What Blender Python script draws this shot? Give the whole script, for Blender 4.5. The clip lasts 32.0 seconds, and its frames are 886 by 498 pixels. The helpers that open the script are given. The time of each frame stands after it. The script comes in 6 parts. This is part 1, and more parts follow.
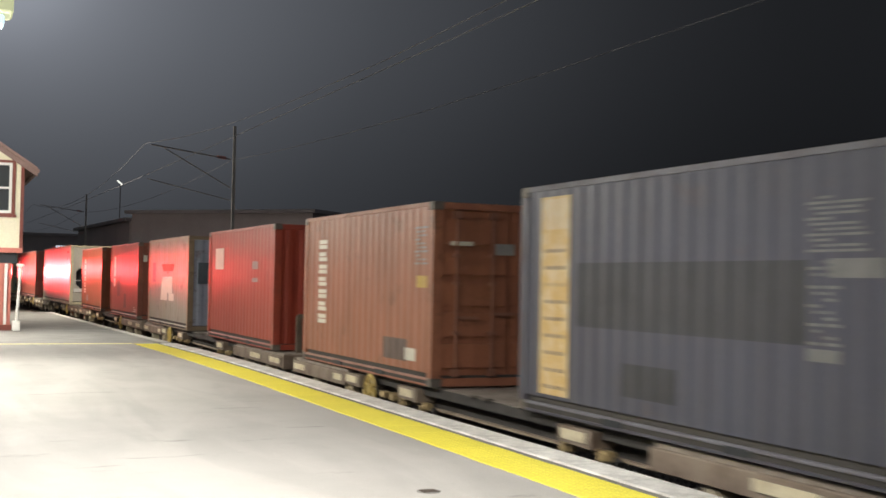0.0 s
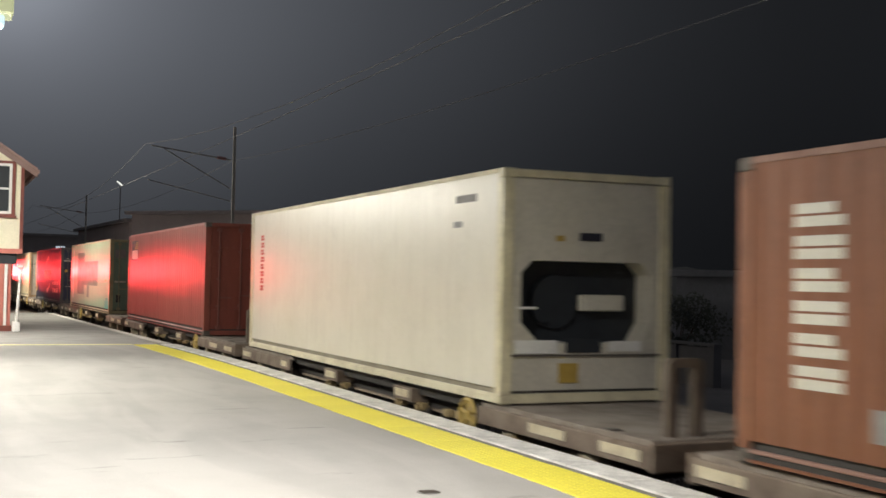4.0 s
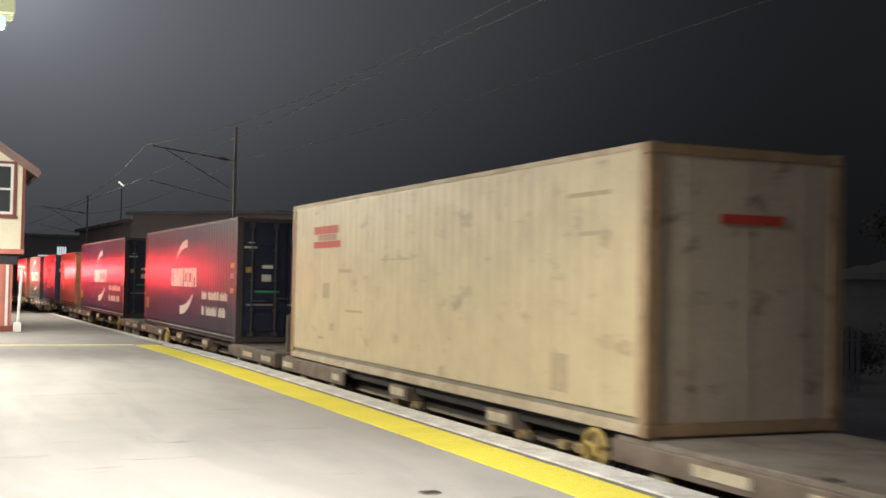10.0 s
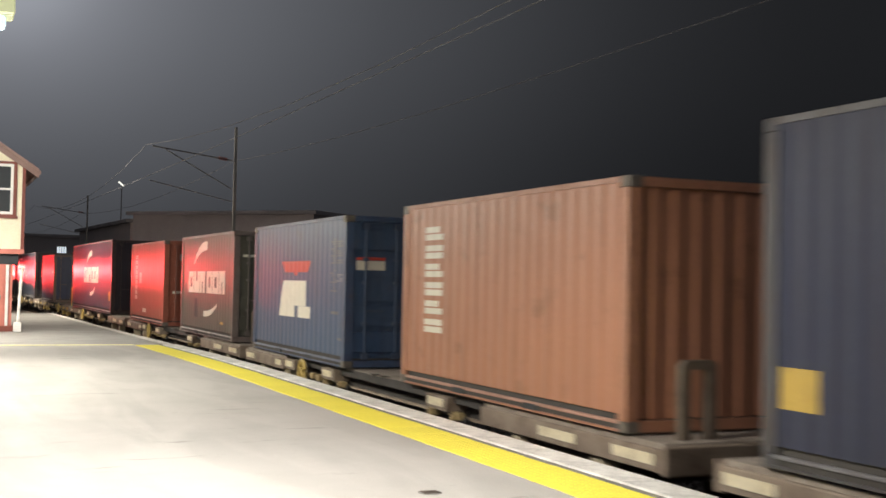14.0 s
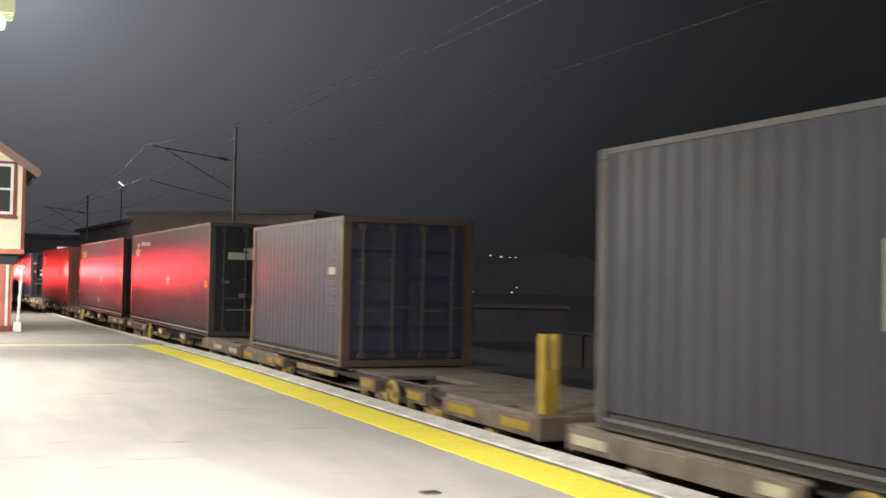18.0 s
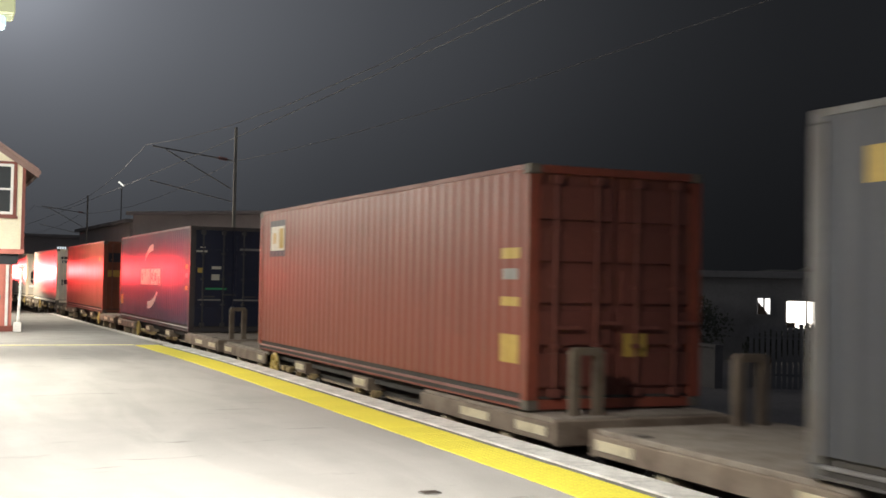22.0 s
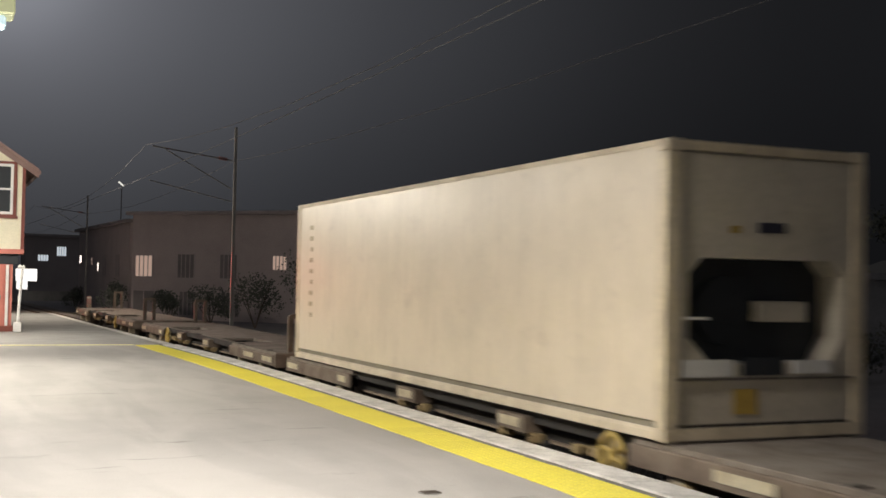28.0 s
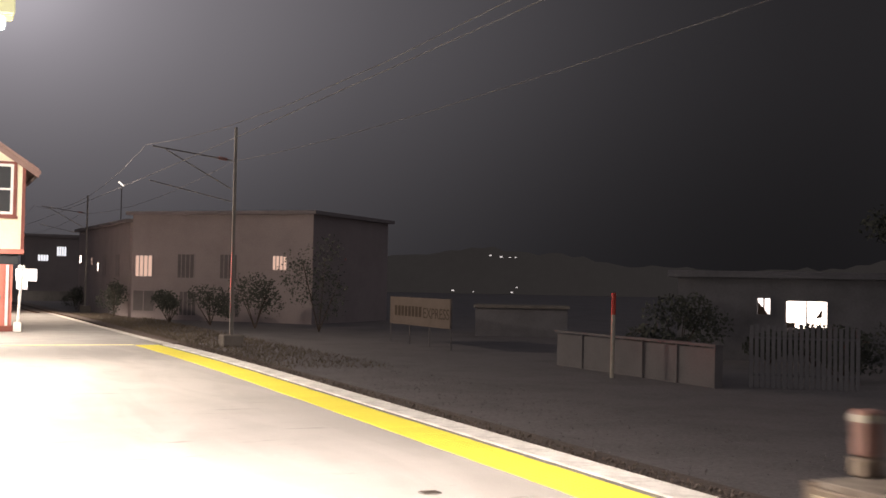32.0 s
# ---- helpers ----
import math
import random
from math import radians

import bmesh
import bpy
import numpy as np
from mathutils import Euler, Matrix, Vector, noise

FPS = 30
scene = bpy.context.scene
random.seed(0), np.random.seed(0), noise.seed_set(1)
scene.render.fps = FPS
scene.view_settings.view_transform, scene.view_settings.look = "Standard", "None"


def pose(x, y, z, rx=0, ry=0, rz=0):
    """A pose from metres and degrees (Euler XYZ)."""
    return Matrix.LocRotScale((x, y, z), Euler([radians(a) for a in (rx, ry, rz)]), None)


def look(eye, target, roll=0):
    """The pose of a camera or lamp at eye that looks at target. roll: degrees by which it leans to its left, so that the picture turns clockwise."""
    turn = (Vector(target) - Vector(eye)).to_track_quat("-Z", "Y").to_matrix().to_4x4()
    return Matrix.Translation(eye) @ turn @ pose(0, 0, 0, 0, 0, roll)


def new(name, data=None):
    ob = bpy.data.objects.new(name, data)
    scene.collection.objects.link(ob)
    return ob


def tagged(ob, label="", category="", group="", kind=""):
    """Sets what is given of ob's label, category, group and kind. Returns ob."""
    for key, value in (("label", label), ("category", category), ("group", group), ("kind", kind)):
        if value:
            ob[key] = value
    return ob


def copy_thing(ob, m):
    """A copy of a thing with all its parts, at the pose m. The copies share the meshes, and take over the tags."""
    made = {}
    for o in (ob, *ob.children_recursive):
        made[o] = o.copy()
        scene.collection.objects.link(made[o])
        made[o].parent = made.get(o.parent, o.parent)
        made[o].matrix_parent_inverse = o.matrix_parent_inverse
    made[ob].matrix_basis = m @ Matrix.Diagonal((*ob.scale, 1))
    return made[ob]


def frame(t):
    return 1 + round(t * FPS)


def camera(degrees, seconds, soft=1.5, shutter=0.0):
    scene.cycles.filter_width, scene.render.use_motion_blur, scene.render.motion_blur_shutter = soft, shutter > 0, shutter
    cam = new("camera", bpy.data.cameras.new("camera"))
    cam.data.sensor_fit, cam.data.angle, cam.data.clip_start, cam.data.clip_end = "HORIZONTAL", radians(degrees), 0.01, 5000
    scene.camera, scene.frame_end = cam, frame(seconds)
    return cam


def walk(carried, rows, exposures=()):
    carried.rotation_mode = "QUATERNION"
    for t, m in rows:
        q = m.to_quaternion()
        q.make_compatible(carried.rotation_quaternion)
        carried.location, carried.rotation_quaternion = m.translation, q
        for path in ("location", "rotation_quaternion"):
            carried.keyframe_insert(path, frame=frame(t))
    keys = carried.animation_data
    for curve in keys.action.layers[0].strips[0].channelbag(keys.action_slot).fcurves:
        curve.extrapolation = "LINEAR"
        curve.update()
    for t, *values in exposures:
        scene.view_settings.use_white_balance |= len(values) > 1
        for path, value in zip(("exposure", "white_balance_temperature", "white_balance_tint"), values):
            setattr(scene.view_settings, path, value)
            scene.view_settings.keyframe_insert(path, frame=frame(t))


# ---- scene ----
# Metres. x: across the track, y: along it, z: up from the platform's surface.
EYE = (0, 0, 1.70)
cam = camera(42.01, 32.0, soft=1.6, shutter=0.42)
AIM = pose(*EYE, 91.67, -1.10, -23.73)
walk(cam, [(0, pose(*EYE, 91.61, -1.10, -23.79)), (1.5, pose(*EYE, 91.61, -1.10, -23.79)), (2.3, pose(*EYE, 91.65, -1.10, -23.79)), (6.5, pose(*EYE, 91.65, -1.10, -23.79)),
           (7.0, pose(*EYE, 91.62, -1.10, -23.74)), (8.0, pose(*EYE, 91.62, -1.10, -23.74)), (9.5, AIM), (32, AIM)],
     exposures=[(0, 0.05, 6500, 7), (1, 0.0, 6500, 7), (3, 0.06, 6500, 7), (4, -0.1, 6500, 7), (7, 0.0, 6500, 5), (8, -0.2, 6500, 4), (9, 0.05, 6550, 6), (10, -0.05, 6650, 8), (11, -0.35, 6700, 8), (12, 0.05, 6650, 8),
                (13, 0.2, 6700, 8), (15, 0.15, 6700, 8), (18, 0.1, 6700, 8), (19, 0.19, 6750, 9), (21, 0.2, 6700, 8), (22, 0.1, 6600, 7), (23, 0.0, 6550, 6), (24, 0.2, 6550, 6), (26.5, -0.35, 6550, 6), (27.2, -0.4, 6650, 8), (28.2, -0.28, 6750, 10),
                (29.1, -0.35, 6750, 10), (29.5, 0.1, 6800, 12), (30.0, 0.54, 7150, 16), (30.8, 0.54, 7250, 19), (32, 0.56, 7300, 20)])

# ---- night sky: misty town glow, stronger behind the signal box end ----
world = bpy.data.worlds.new("night")
scene.world = world
world.use_nodes = True
wn, wl = world.node_tree.nodes, world.node_tree.links
wn.clear()
w_out, w_bg = wn.new("ShaderNodeOutputWorld"), wn.new("ShaderNodeBackground")
w_tc, w_dot, w_ramp = wn.new("ShaderNodeTexCoord"), wn.new("ShaderNodeVectorMath"), wn.new("ShaderNodeValToRGB")
w_dot.operation = "DOT_PRODUCT"
w_dot.inputs[1].default_value = Vector((0.038, 0.965, 0.255)).normalized()
w_acos, w_part, w_sep, w_low, w_mul = wn.new("ShaderNodeMath"), wn.new("ShaderNodeMath"), wn.new("ShaderNodeSeparateXYZ"), wn.new("ShaderNodeMapRange"), wn.new("ShaderNodeVectorMath")
w_acos.operation, w_part.operation, w_mul.operation = "ARCCOSINE", "DIVIDE", "SCALE"
w_part.inputs[1].default_value = math.pi / 2
w_low.interpolation_type = "SMOOTHSTEP"
for k, v in (("From Min", -0.02), ("From Max", 0.24), ("To Min", 0.52), ("To Max", 1.0)):
    w_low.inputs[k].default_value = v
wl.new(w_tc.outputs["Generated"], w_dot.inputs[0])
wl.new(w_tc.outputs["Generated"], w_sep.inputs[0])
wl.new(w_dot.outputs["Value"], w_acos.inputs[0])
wl.new(w_acos.outputs[0], w_part.inputs[0])
wl.new(w_part.outputs[0], w_ramp.inputs[0])
wl.new(w_sep.outputs["Z"], w_low.inputs["Value"])
# degrees from the mist's brightest spot, by the lamps, and its grey there
for deg, grey in ((0, 0.36), (3, 0.27), (5, 0.19), (7.5, 0.145), (10, 0.120), (14, 0.088), (18, 0.064), (24, 0.040), (30, 0.022), (37, 0.013), (46, 0.011), (62, 0.034), (90, 0.075)):
    pos = deg / 90
    col = (grey * 0.95, grey, grey * 1.16)
    e = w_ramp.color_ramp.elements.new(pos) if 0 < pos < 1 else w_ramp.color_ramp.elements[0 if pos == 0 else -1]
    e.color = (*col, 1)
w_ramp.color_ramp.interpolation = "B_SPLINE"
wl.new(w_ramp.outputs[0], w_mul.inputs[0])
wl.new(w_low.outputs[0], w_mul.inputs["Scale"])
wl.new(w_mul.outputs[0], w_bg.inputs[0])
w_bg.inputs[1].default_value = 1.0
wl.new(w_bg.outputs[0], w_out.inputs[0])


def downlight(place, watts, colour, wide):
    """A lamp's wide, soft throw and its stronger beam straight down."""
    data = bpy.data.lights.new("platform_light", "POINT")
    data.shadow_soft_size, data.energy, data.color = 0.14, watts * wide, colour
    new("platform_light", data).location = place
    data = bpy.data.lights.new("platform_beam", "SPOT")
    data.shadow_soft_size, data.energy, data.color = 0.14, watts * 1.50, colour
    data.spot_size, data.spot_blend = radians(172), 0.8
    new("platform_beam", data).location = place


WHITE_LIGHT, COOL_LIGHT = (1.0, 0.945, 0.86), (1.0, 0.948, 0.895)
# Only the lamp at y 12.4 is in view; the others are added unseen.
LAMPS = [(0.59, 12.4, 4.04, 330), (1.95, 8.4, 4.10, 790), (0.6, 17.2, 4.10, 620), (0.6, 22.2, 4.2, 860), (0.0, 32.6, 4.3, 1100)]
for lx, ly, lz, watts in LAMPS:
    downlight((lx - 0.2, ly, lz + 0.08), watts, COOL_LIGHT if ly < 14 else WHITE_LIGHT, 0.9 if ly > 28 else 0.34)
for place, target, watts, cone, blend in (((1.20, 70.0, 1.95), (11.4, 40.0, 1.95), 15000, 26.6, 0.40), ((3.00, 110.0, 1.95), (6.93, 78.0, 1.95), 62000, 10, 0.28)):
    data = bpy.data.lights.new("crossing_light", "SPOT")
    data.energy, data.color, data.shadow_soft_size, data.spot_size, data.spot_blend = watts, (1.0, 0.045, 0.05), 0.014, radians(cone), blend
    red_light = new("crossing_light", data)
    red_light.matrix_basis = look(place, target)
# Unseen lamps, added to brighten the far train, the buildings and the platform end.
ADDED_LAMPS = ((1.58, 50.0, 3200), (1.45, 78.0, 6500))
for lx, ly, watts in ADDED_LAMPS:
    data = bpy.data.lights.new("added_street_light", "POINT" if ly < 60 else "SPOT")
    data.energy, data.color, data.shadow_soft_size = watts, (1.0, 0.90, 0.78), 0.2
    if data.type == "SPOT":
        data.spot_size, data.spot_blend = radians(128), 0.5
    new("added_street_light", data).location = (lx + 0.32, ly, 6.32)


# ---- materials ----
def material(name, colour, rough=0.6, metal=0.0, stain=None, amount=0.35, scale=1.2, grain=40.0, bump=0.15, streak=False, coat=0.0, spread=0.0, shine=0.5, runs=None, speck=0.18, rust=0.0):
    m = bpy.data.materials.new(name)
    m.use_nodes = True
    n, l = m.node_tree.nodes, m.node_tree.links
    b = n["Principled BSDF"]
    tc = n.new("ShaderNodeTexCoord")
    mp = n.new("ShaderNodeMapping")
    if streak:
        mp.inputs["Scale"].default_value = (1.6, 1.6, 0.45)
    l.new(tc.outputs["Object"], mp.inputs[0])
    big, fine = n.new("ShaderNodeTexNoise"), n.new("ShaderNodeTexNoise")
    big.inputs["Scale"].default_value, big.inputs["Detail"].default_value, big.inputs["Roughness"].default_value = scale, 6, 0.65
    fine.inputs["Scale"].default_value, fine.inputs["Detail"].default_value = grain, 4
    l.new(mp.outputs[0], big.inputs["Vector"])
    l.new(tc.outputs["Object"], fine.inputs["Vector"])
    ramp = n.new("ShaderNodeValToRGB")
    ramp.color_ramp.elements[0].position, ramp.color_ramp.elements[1].position = 0.42, 0.72
    l.new(big.outputs["Fac"], ramp.inputs[0])
    st = stain or tuple(c * 0.55 for c in colour)
    mix = n.new("ShaderNodeMix")
    mix.data_type = "RGBA"
    mix.inputs["A"].default_value, mix.inputs["B"].default_value = (*colour, 1), (*st, 1)
    mul = n.new("ShaderNodeMath")
    mul.operation = "MULTIPLY"
    mul.inputs[1].default_value = amount
    l.new(ramp.outputs[0], mul.inputs[0])
    l.new(mul.outputs[0], mix.inputs["Factor"])
    if runs:
        # thin vertical runs of rust and dirt
        m2, rn, rr2, mx2 = n.new("ShaderNodeMapping"), n.new("ShaderNodeTexNoise"), n.new("ShaderNodeValToRGB"), n.new("ShaderNodeMix")
        m2.inputs["Scale"].default_value = (5.0, 5.0, 0.55)
        rn.inputs["Scale"].default_value, rn.inputs["Detail"].default_value, rn.inputs["Roughness"].default_value = 1.0, 7, 0.72
        rr2.color_ramp.elements[0].position, rr2.color_ramp.elements[1].position = 0.50, 0.78
        mx2.data_type = "RGBA"
        mx2.inputs["B"].default_value = (*runs, 1)
        l.new(tc.outputs["Object"], m2.inputs[0])
        l.new(m2.outputs[0], rn.inputs["Vector"])
        l.new(rn.outputs["Fac"], rr2.inputs[0])
        l.new(rr2.outputs[0], mx2.inputs["Factor"])
        l.new(mix.outputs["Result"], mx2.inputs["A"])
        mix = mx2
    if rust:
        # scattered rust spots and scrapes, longer than they are high
        m3, rs, r3, mx3, mu3 = n.new("ShaderNodeMapping"), n.new("ShaderNodeTexNoise"), n.new("ShaderNodeValToRGB"), n.new("ShaderNodeMix"), n.new("ShaderNodeMath")
        m3.inputs["Scale"].default_value, m3.inputs["Location"].default_value = (1.6, 1.1, 2.2), (3.1, rust * 7.0, 1.7)
        rs.inputs["Scale"].default_value, rs.inputs["Detail"].default_value, rs.inputs["Roughness"].default_value = 1.5, 9, 0.62
        r3.color_ramp.elements[0].position, r3.color_ramp.elements[1].position = 0.585, 0.70
        mu3.operation = "MULTIPLY"
        mu3.inputs[1].default_value = rust
        mx3.data_type = "RGBA"
        mx3.inputs["B"].default_value = (0.115, 0.062, 0.034, 1)
        l.new(tc.outputs["Object"], m3.inputs[0])
        l.new(m3.outputs[0], rs.inputs["Vector"])
        l.new(rs.outputs["Fac"], r3.inputs[0])
        l.new(r3.outputs[0], mu3.inputs[0])
        l.new(mu3.outputs[0], mx3.inputs["Factor"])
        l.new(mix.outputs["Result"], mx3.inputs["A"])
        mix = mx3
    b.inputs["Specular IOR Level"].default_value = shine
    hsv = n.new("ShaderNodeHueSaturation")
    val = n.new("ShaderNodeMapRange")
    val.inputs["To Min"].default_value, val.inputs["To Max"].default_value = 1 - speck, 1 + speck
    l.new(fine.outputs["Fac"], val.inputs["Value"])
    l.new(val.outputs[0], hsv.inputs["Value"])
    l.new(mix.outputs["Result"], hsv.inputs["Color"])
    last = hsv
    if spread:
        info, vr, h2 = n.new("ShaderNodeObjectInfo"), n.new("ShaderNodeMapRange"), n.new("ShaderNodeHueSaturation")
        vr.inputs["To Min"].default_value, vr.inputs["To Max"].default_value = 1 - spread, 1 + spread
        l.new(info.outputs["Random"], vr.inputs["Value"])
        l.new(vr.outputs[0], h2.inputs["Value"])
        l.new(hsv.outputs[0], h2.inputs["Color"])
        last = h2
    l.new(last.outputs[0], b.inputs["Base Color"])
    b.inputs["Metallic"].default_value = metal
    rr = n.new("ShaderNodeMapRange")
    rr.inputs["To Min"].default_value, rr.inputs["To Max"].default_value = rough - 0.08, min(1.0, rough + 0.15)
    l.new(big.outputs["Fac"], rr.inputs["Value"])
    l.new(rr.outputs[0], b.inputs["Roughness"])
    b.inputs["Coat Weight"].default_value = coat
    b.inputs["Coat Roughness"].default_value = 0.30
    if bump:
        bp = n.new("ShaderNodeBump")
        bp.inputs["Strength"].default_value, bp.inputs["Distance"].default_value = bump, 0.01
        l.new(fine.outputs["Fac"], bp.inputs["Height"])
        l.new(bp.outputs[0], b.inputs["Normal"])
    return m


def glowing(name, colour, strength):
    m = bpy.data.materials.new(name)
    m.use_nodes = True
    b = m.node_tree.nodes["Principled BSDF"]
    b.inputs["Base Color"].default_value = (*[c * 0.5 for c in colour], 1)
    b.inputs["Emission Color"].default_value = (*colour, 1)
    b.inputs["Emission Strength"].default_value = strength
    return m


def glass(name):
    m = bpy.data.materials.new(name)
    m.use_nodes = True
    b = m.node_tree.nodes["Principled BSDF"]
    b.inputs["Base Color"].default_value = (0.05, 0.055, 0.06, 1)
    b.inputs["Roughness"].default_value = 0.06
    return m


def platform_material():
    """Pale asphalt: broad light and dark blotches, streaks along the platform, fine grain."""
    m = material("platform_asphalt", (0.435, 0.42, 0.395), 0.72, stain=(0.375, 0.36, 0.335), amount=0.8, scale=0.35, grain=70, bump=0.25)
    n, l = m.node_tree.nodes, m.node_tree.links
    b = n["Principled BSDF"]
    src = b.inputs["Base Color"].links[0].from_socket
    tc, mp, tex, ramp, mix = n.new("ShaderNodeTexCoord"), n.new("ShaderNodeMapping"), n.new("ShaderNodeTexNoise"), n.new("ShaderNodeValToRGB"), n.new("ShaderNodeMix")
    mp.inputs["Scale"].default_value, mp.inputs["Rotation"].default_value = (1.3, 0.28, 1), (0, 0, 0.35)
    tex.inputs["Scale"].default_value, tex.inputs["Detail"].default_value, tex.inputs["Distortion"].default_value = 0.9, 5, 1.2
    ramp.color_ramp.elements[0].position, ramp.color_ramp.elements[0].color = 0.36, (0.60, 0.60, 0.60, 1)
    ramp.color_ramp.elements[1].position, ramp.color_ramp.elements[1].color = 0.58, (1.08, 1.08, 1.08, 1)
    mix.data_type, mix.blend_type = "RGBA", "MULTIPLY"
    mix.inputs["Factor"].default_value = 0.26
    l.new(tc.outputs["Object"], mp.inputs[0])
    l.new(mp.outputs[0], tex.inputs["Vector"])
    l.new(tex.outputs["Fac"], ramp.inputs[0])
    l.new(src, mix.inputs["A"])
    l.new(ramp.outputs[0], mix.inputs["B"])
    # thin scuffs and tyre-like scratches, rare and short
    mp2, sc, r2, mx = n.new("ShaderNodeMapping"), n.new("ShaderNodeTexNoise"), n.new("ShaderNodeValToRGB"), n.new("ShaderNodeMix")
    mp2.inputs["Scale"].default_value, mp2.inputs["Rotation"].default_value = (0.7, 4.5, 1), (0, 0, 0.55)
    sc.inputs["Scale"].default_value, sc.inputs["Detail"].default_value, sc.inputs["Roughness"].default_value = 0.8, 9, 0.75
    r2.color_ramp.elements[0].position, r2.color_ramp.elements[0].color = 0.35, (0.55, 0.54, 0.53, 1)
    r2.color_ramp.elements[1].position, r2.color_ramp.elements[1].color = 0.40, (1, 1, 1, 1)
    mx.data_type, mx.blend_type = "RGBA", "MULTIPLY"
    mx.inputs["Factor"].default_value = 0.8
    l.new(tc.outputs["Object"], mp2.inputs[0])
    l.new(mp2.outputs[0], sc.inputs["Vector"])
    l.new(sc.outputs["Fac"], r2.inputs[0])
    l.new(mix.outputs["Result"], mx.inputs["A"])
    l.new(r2.outputs[0], mx.inputs["B"])
    l.new(mx.outputs["Result"], b.inputs["Base Color"])
    return m


M_ASPHALT = platform_material()
M_DARK_ASPHALT = material("dark_asphalt", (0.30, 0.293, 0.275), 0.85, stain=(0.19, 0.185, 0.175), amount=0.8, scale=1.1, grain=60, bump=0.3)
M_COPING = material("painted_coping", (0.84, 0.82, 0.77), 0.7, stain=(0.36, 0.345, 0.32), amount=0.75, scale=3.0, grain=50, bump=0.3, spread=0.08)
M_JOINT = material("platform_joint", (0.24, 0.23, 0.215), 0.85, amount=0.6, scale=2, grain=50)
M_TACTILE = material("yellow_tactile", (0.95, 0.84, 0.10), 0.5, stain=(0.84, 0.72, 0.13), amount=0.5, scale=2.0, grain=30, bump=0.05, spread=0.04)
M_YELLOW_LINE = material("yellow_line_paint", (0.93, 0.86, 0.42), 0.6, stain=(0.80, 0.72, 0.36), amount=0.5, scale=4, grain=40)
M_WHITE_LINE = material("white_line_paint", (0.60, 0.58, 0.54), 0.65, stain=(0.35, 0.33, 0.3), amount=0.6, scale=3, grain=40)
M_CONCRETE = material("old_concrete", (0.24, 0.22, 0.20), 0.9, stain=(0.12, 0.11, 0.10), amount=0.7, scale=1.0, grain=30, bump=0.4)
M_GROUND = material("ground", (0.215, 0.202, 0.207), 0.95, stain=(0.15, 0.142, 0.146), amount=0.8, scale=0.45, grain=14, bump=0.8, speck=0.40)
M_BALLAST = material("ballast", (0.19, 0.155, 0.135), 0.95, stain=(0.055, 0.042, 0.035), amount=0.7, scale=6, grain=25, bump=0.5)
M_RAIL = material("rail_steel", (0.14, 0.09, 0.06), 0.5, metal=0.6, amount=0.5, scale=8, grain=60)
M_SLEEPER = material("sleeper", (0.13, 0.11, 0.09), 0.9, amount=0.6, scale=5, grain=40, bump=0.5)
M_WAGON = material("wagon_steel", (0.27, 0.215, 0.165), 0.65, stain=(0.10, 0.06, 0.04), amount=0.85, scale=2.4, grain=25, bump=0.25)
M_DECK = material("wagon_deck", (0.29, 0.25, 0.21), 0.85, stain=(0.16, 0.125, 0.10), amount=0.9, scale=2.6, grain=14, bump=0.5)
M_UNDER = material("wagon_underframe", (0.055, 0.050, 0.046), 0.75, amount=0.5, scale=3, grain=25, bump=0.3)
M_BOGIE = material("bogie_iron", (0.125, 0.10, 0.08), 0.7, amount=0.6, scale=5, grain=25, bump=0.3)
M_AXLE_PALE = material("pale_axlebox", (0.50, 0.44, 0.32), 0.55, stain=(0.22, 0.15, 0.08), amount=0.7, scale=6, grain=30)
M_AXLE_YELLOW = material("yellow_axlebox", (0.62, 0.46, 0.14), 0.55, stain=(0.25, 0.16, 0.05), amount=0.6, scale=6, grain=30)
M_WORN_YELLOW = material("worn_yellow_steel", (0.42, 0.32, 0.16), 0.6, stain=(0.20, 0.13, 0.07), amount=0.7, scale=7, grain=30)
M_REFLECT = material("marker_plate", (0.80, 0.72, 0.52), 0.4, stain=(0.35, 0.27, 0.16), amount=0.6, scale=7, grain=30)
M_HOOP = material("hoop_steel", (0.15, 0.118, 0.09), 0.7, stain=(0.06, 0.042, 0.03), amount=0.7, scale=3, grain=25)
M_FLANGE = material("worn_flange", (0.36, 0.29, 0.215), 0.6, stain=(0.14, 0.09, 0.06), amount=0.7, scale=3, grain=25)
M_YELLOW_STEEL = material("yellow_post", (0.55, 0.37, 0.05), 0.55, stain=(0.25, 0.15, 0.05), amount=0.5, scale=4, grain=30)
M_WHEEL = material("wheel_steel", (0.10, 0.08, 0.065), 0.45, metal=0.7, amount=0.5, scale=6, grain=30)
M_CASTING = material("corner_casting_steel", (0.16, 0.14, 0.12), 0.55, metal=0.3, amount=0.5, scale=8, grain=30)
M_ROD = material("galvanised_rod", (0.27, 0.28, 0.30), 0.5, metal=0.15, amount=0.4, scale=8, grain=30)
M_DARK = material("dark_recess", (0.02, 0.024, 0.030), 0.6, amount=0.4, scale=4, grain=30)
M_WHITE_MARK = material("white_marking", (0.68, 0.655, 0.57), 0.5, stain=(0.52, 0.50, 0.43), amount=0.5, scale=5, grain=30, bump=0)
M_FAINT_MARK = material("faded_marking", (0.30, 0.29, 0.28), 0.55, amount=0.5, scale=5, grain=30, bump=0)
M_DIM_MARK = material("worn_code_paint", (0.105, 0.105, 0.115), 0.55, amount=0.6, scale=5, grain=30, bump=0)
M_YELLOW_MARK = material("yellow_marking", (0.50, 0.34, 0.075), 0.5, amount=0.4, scale=5, grain=30, bump=0)
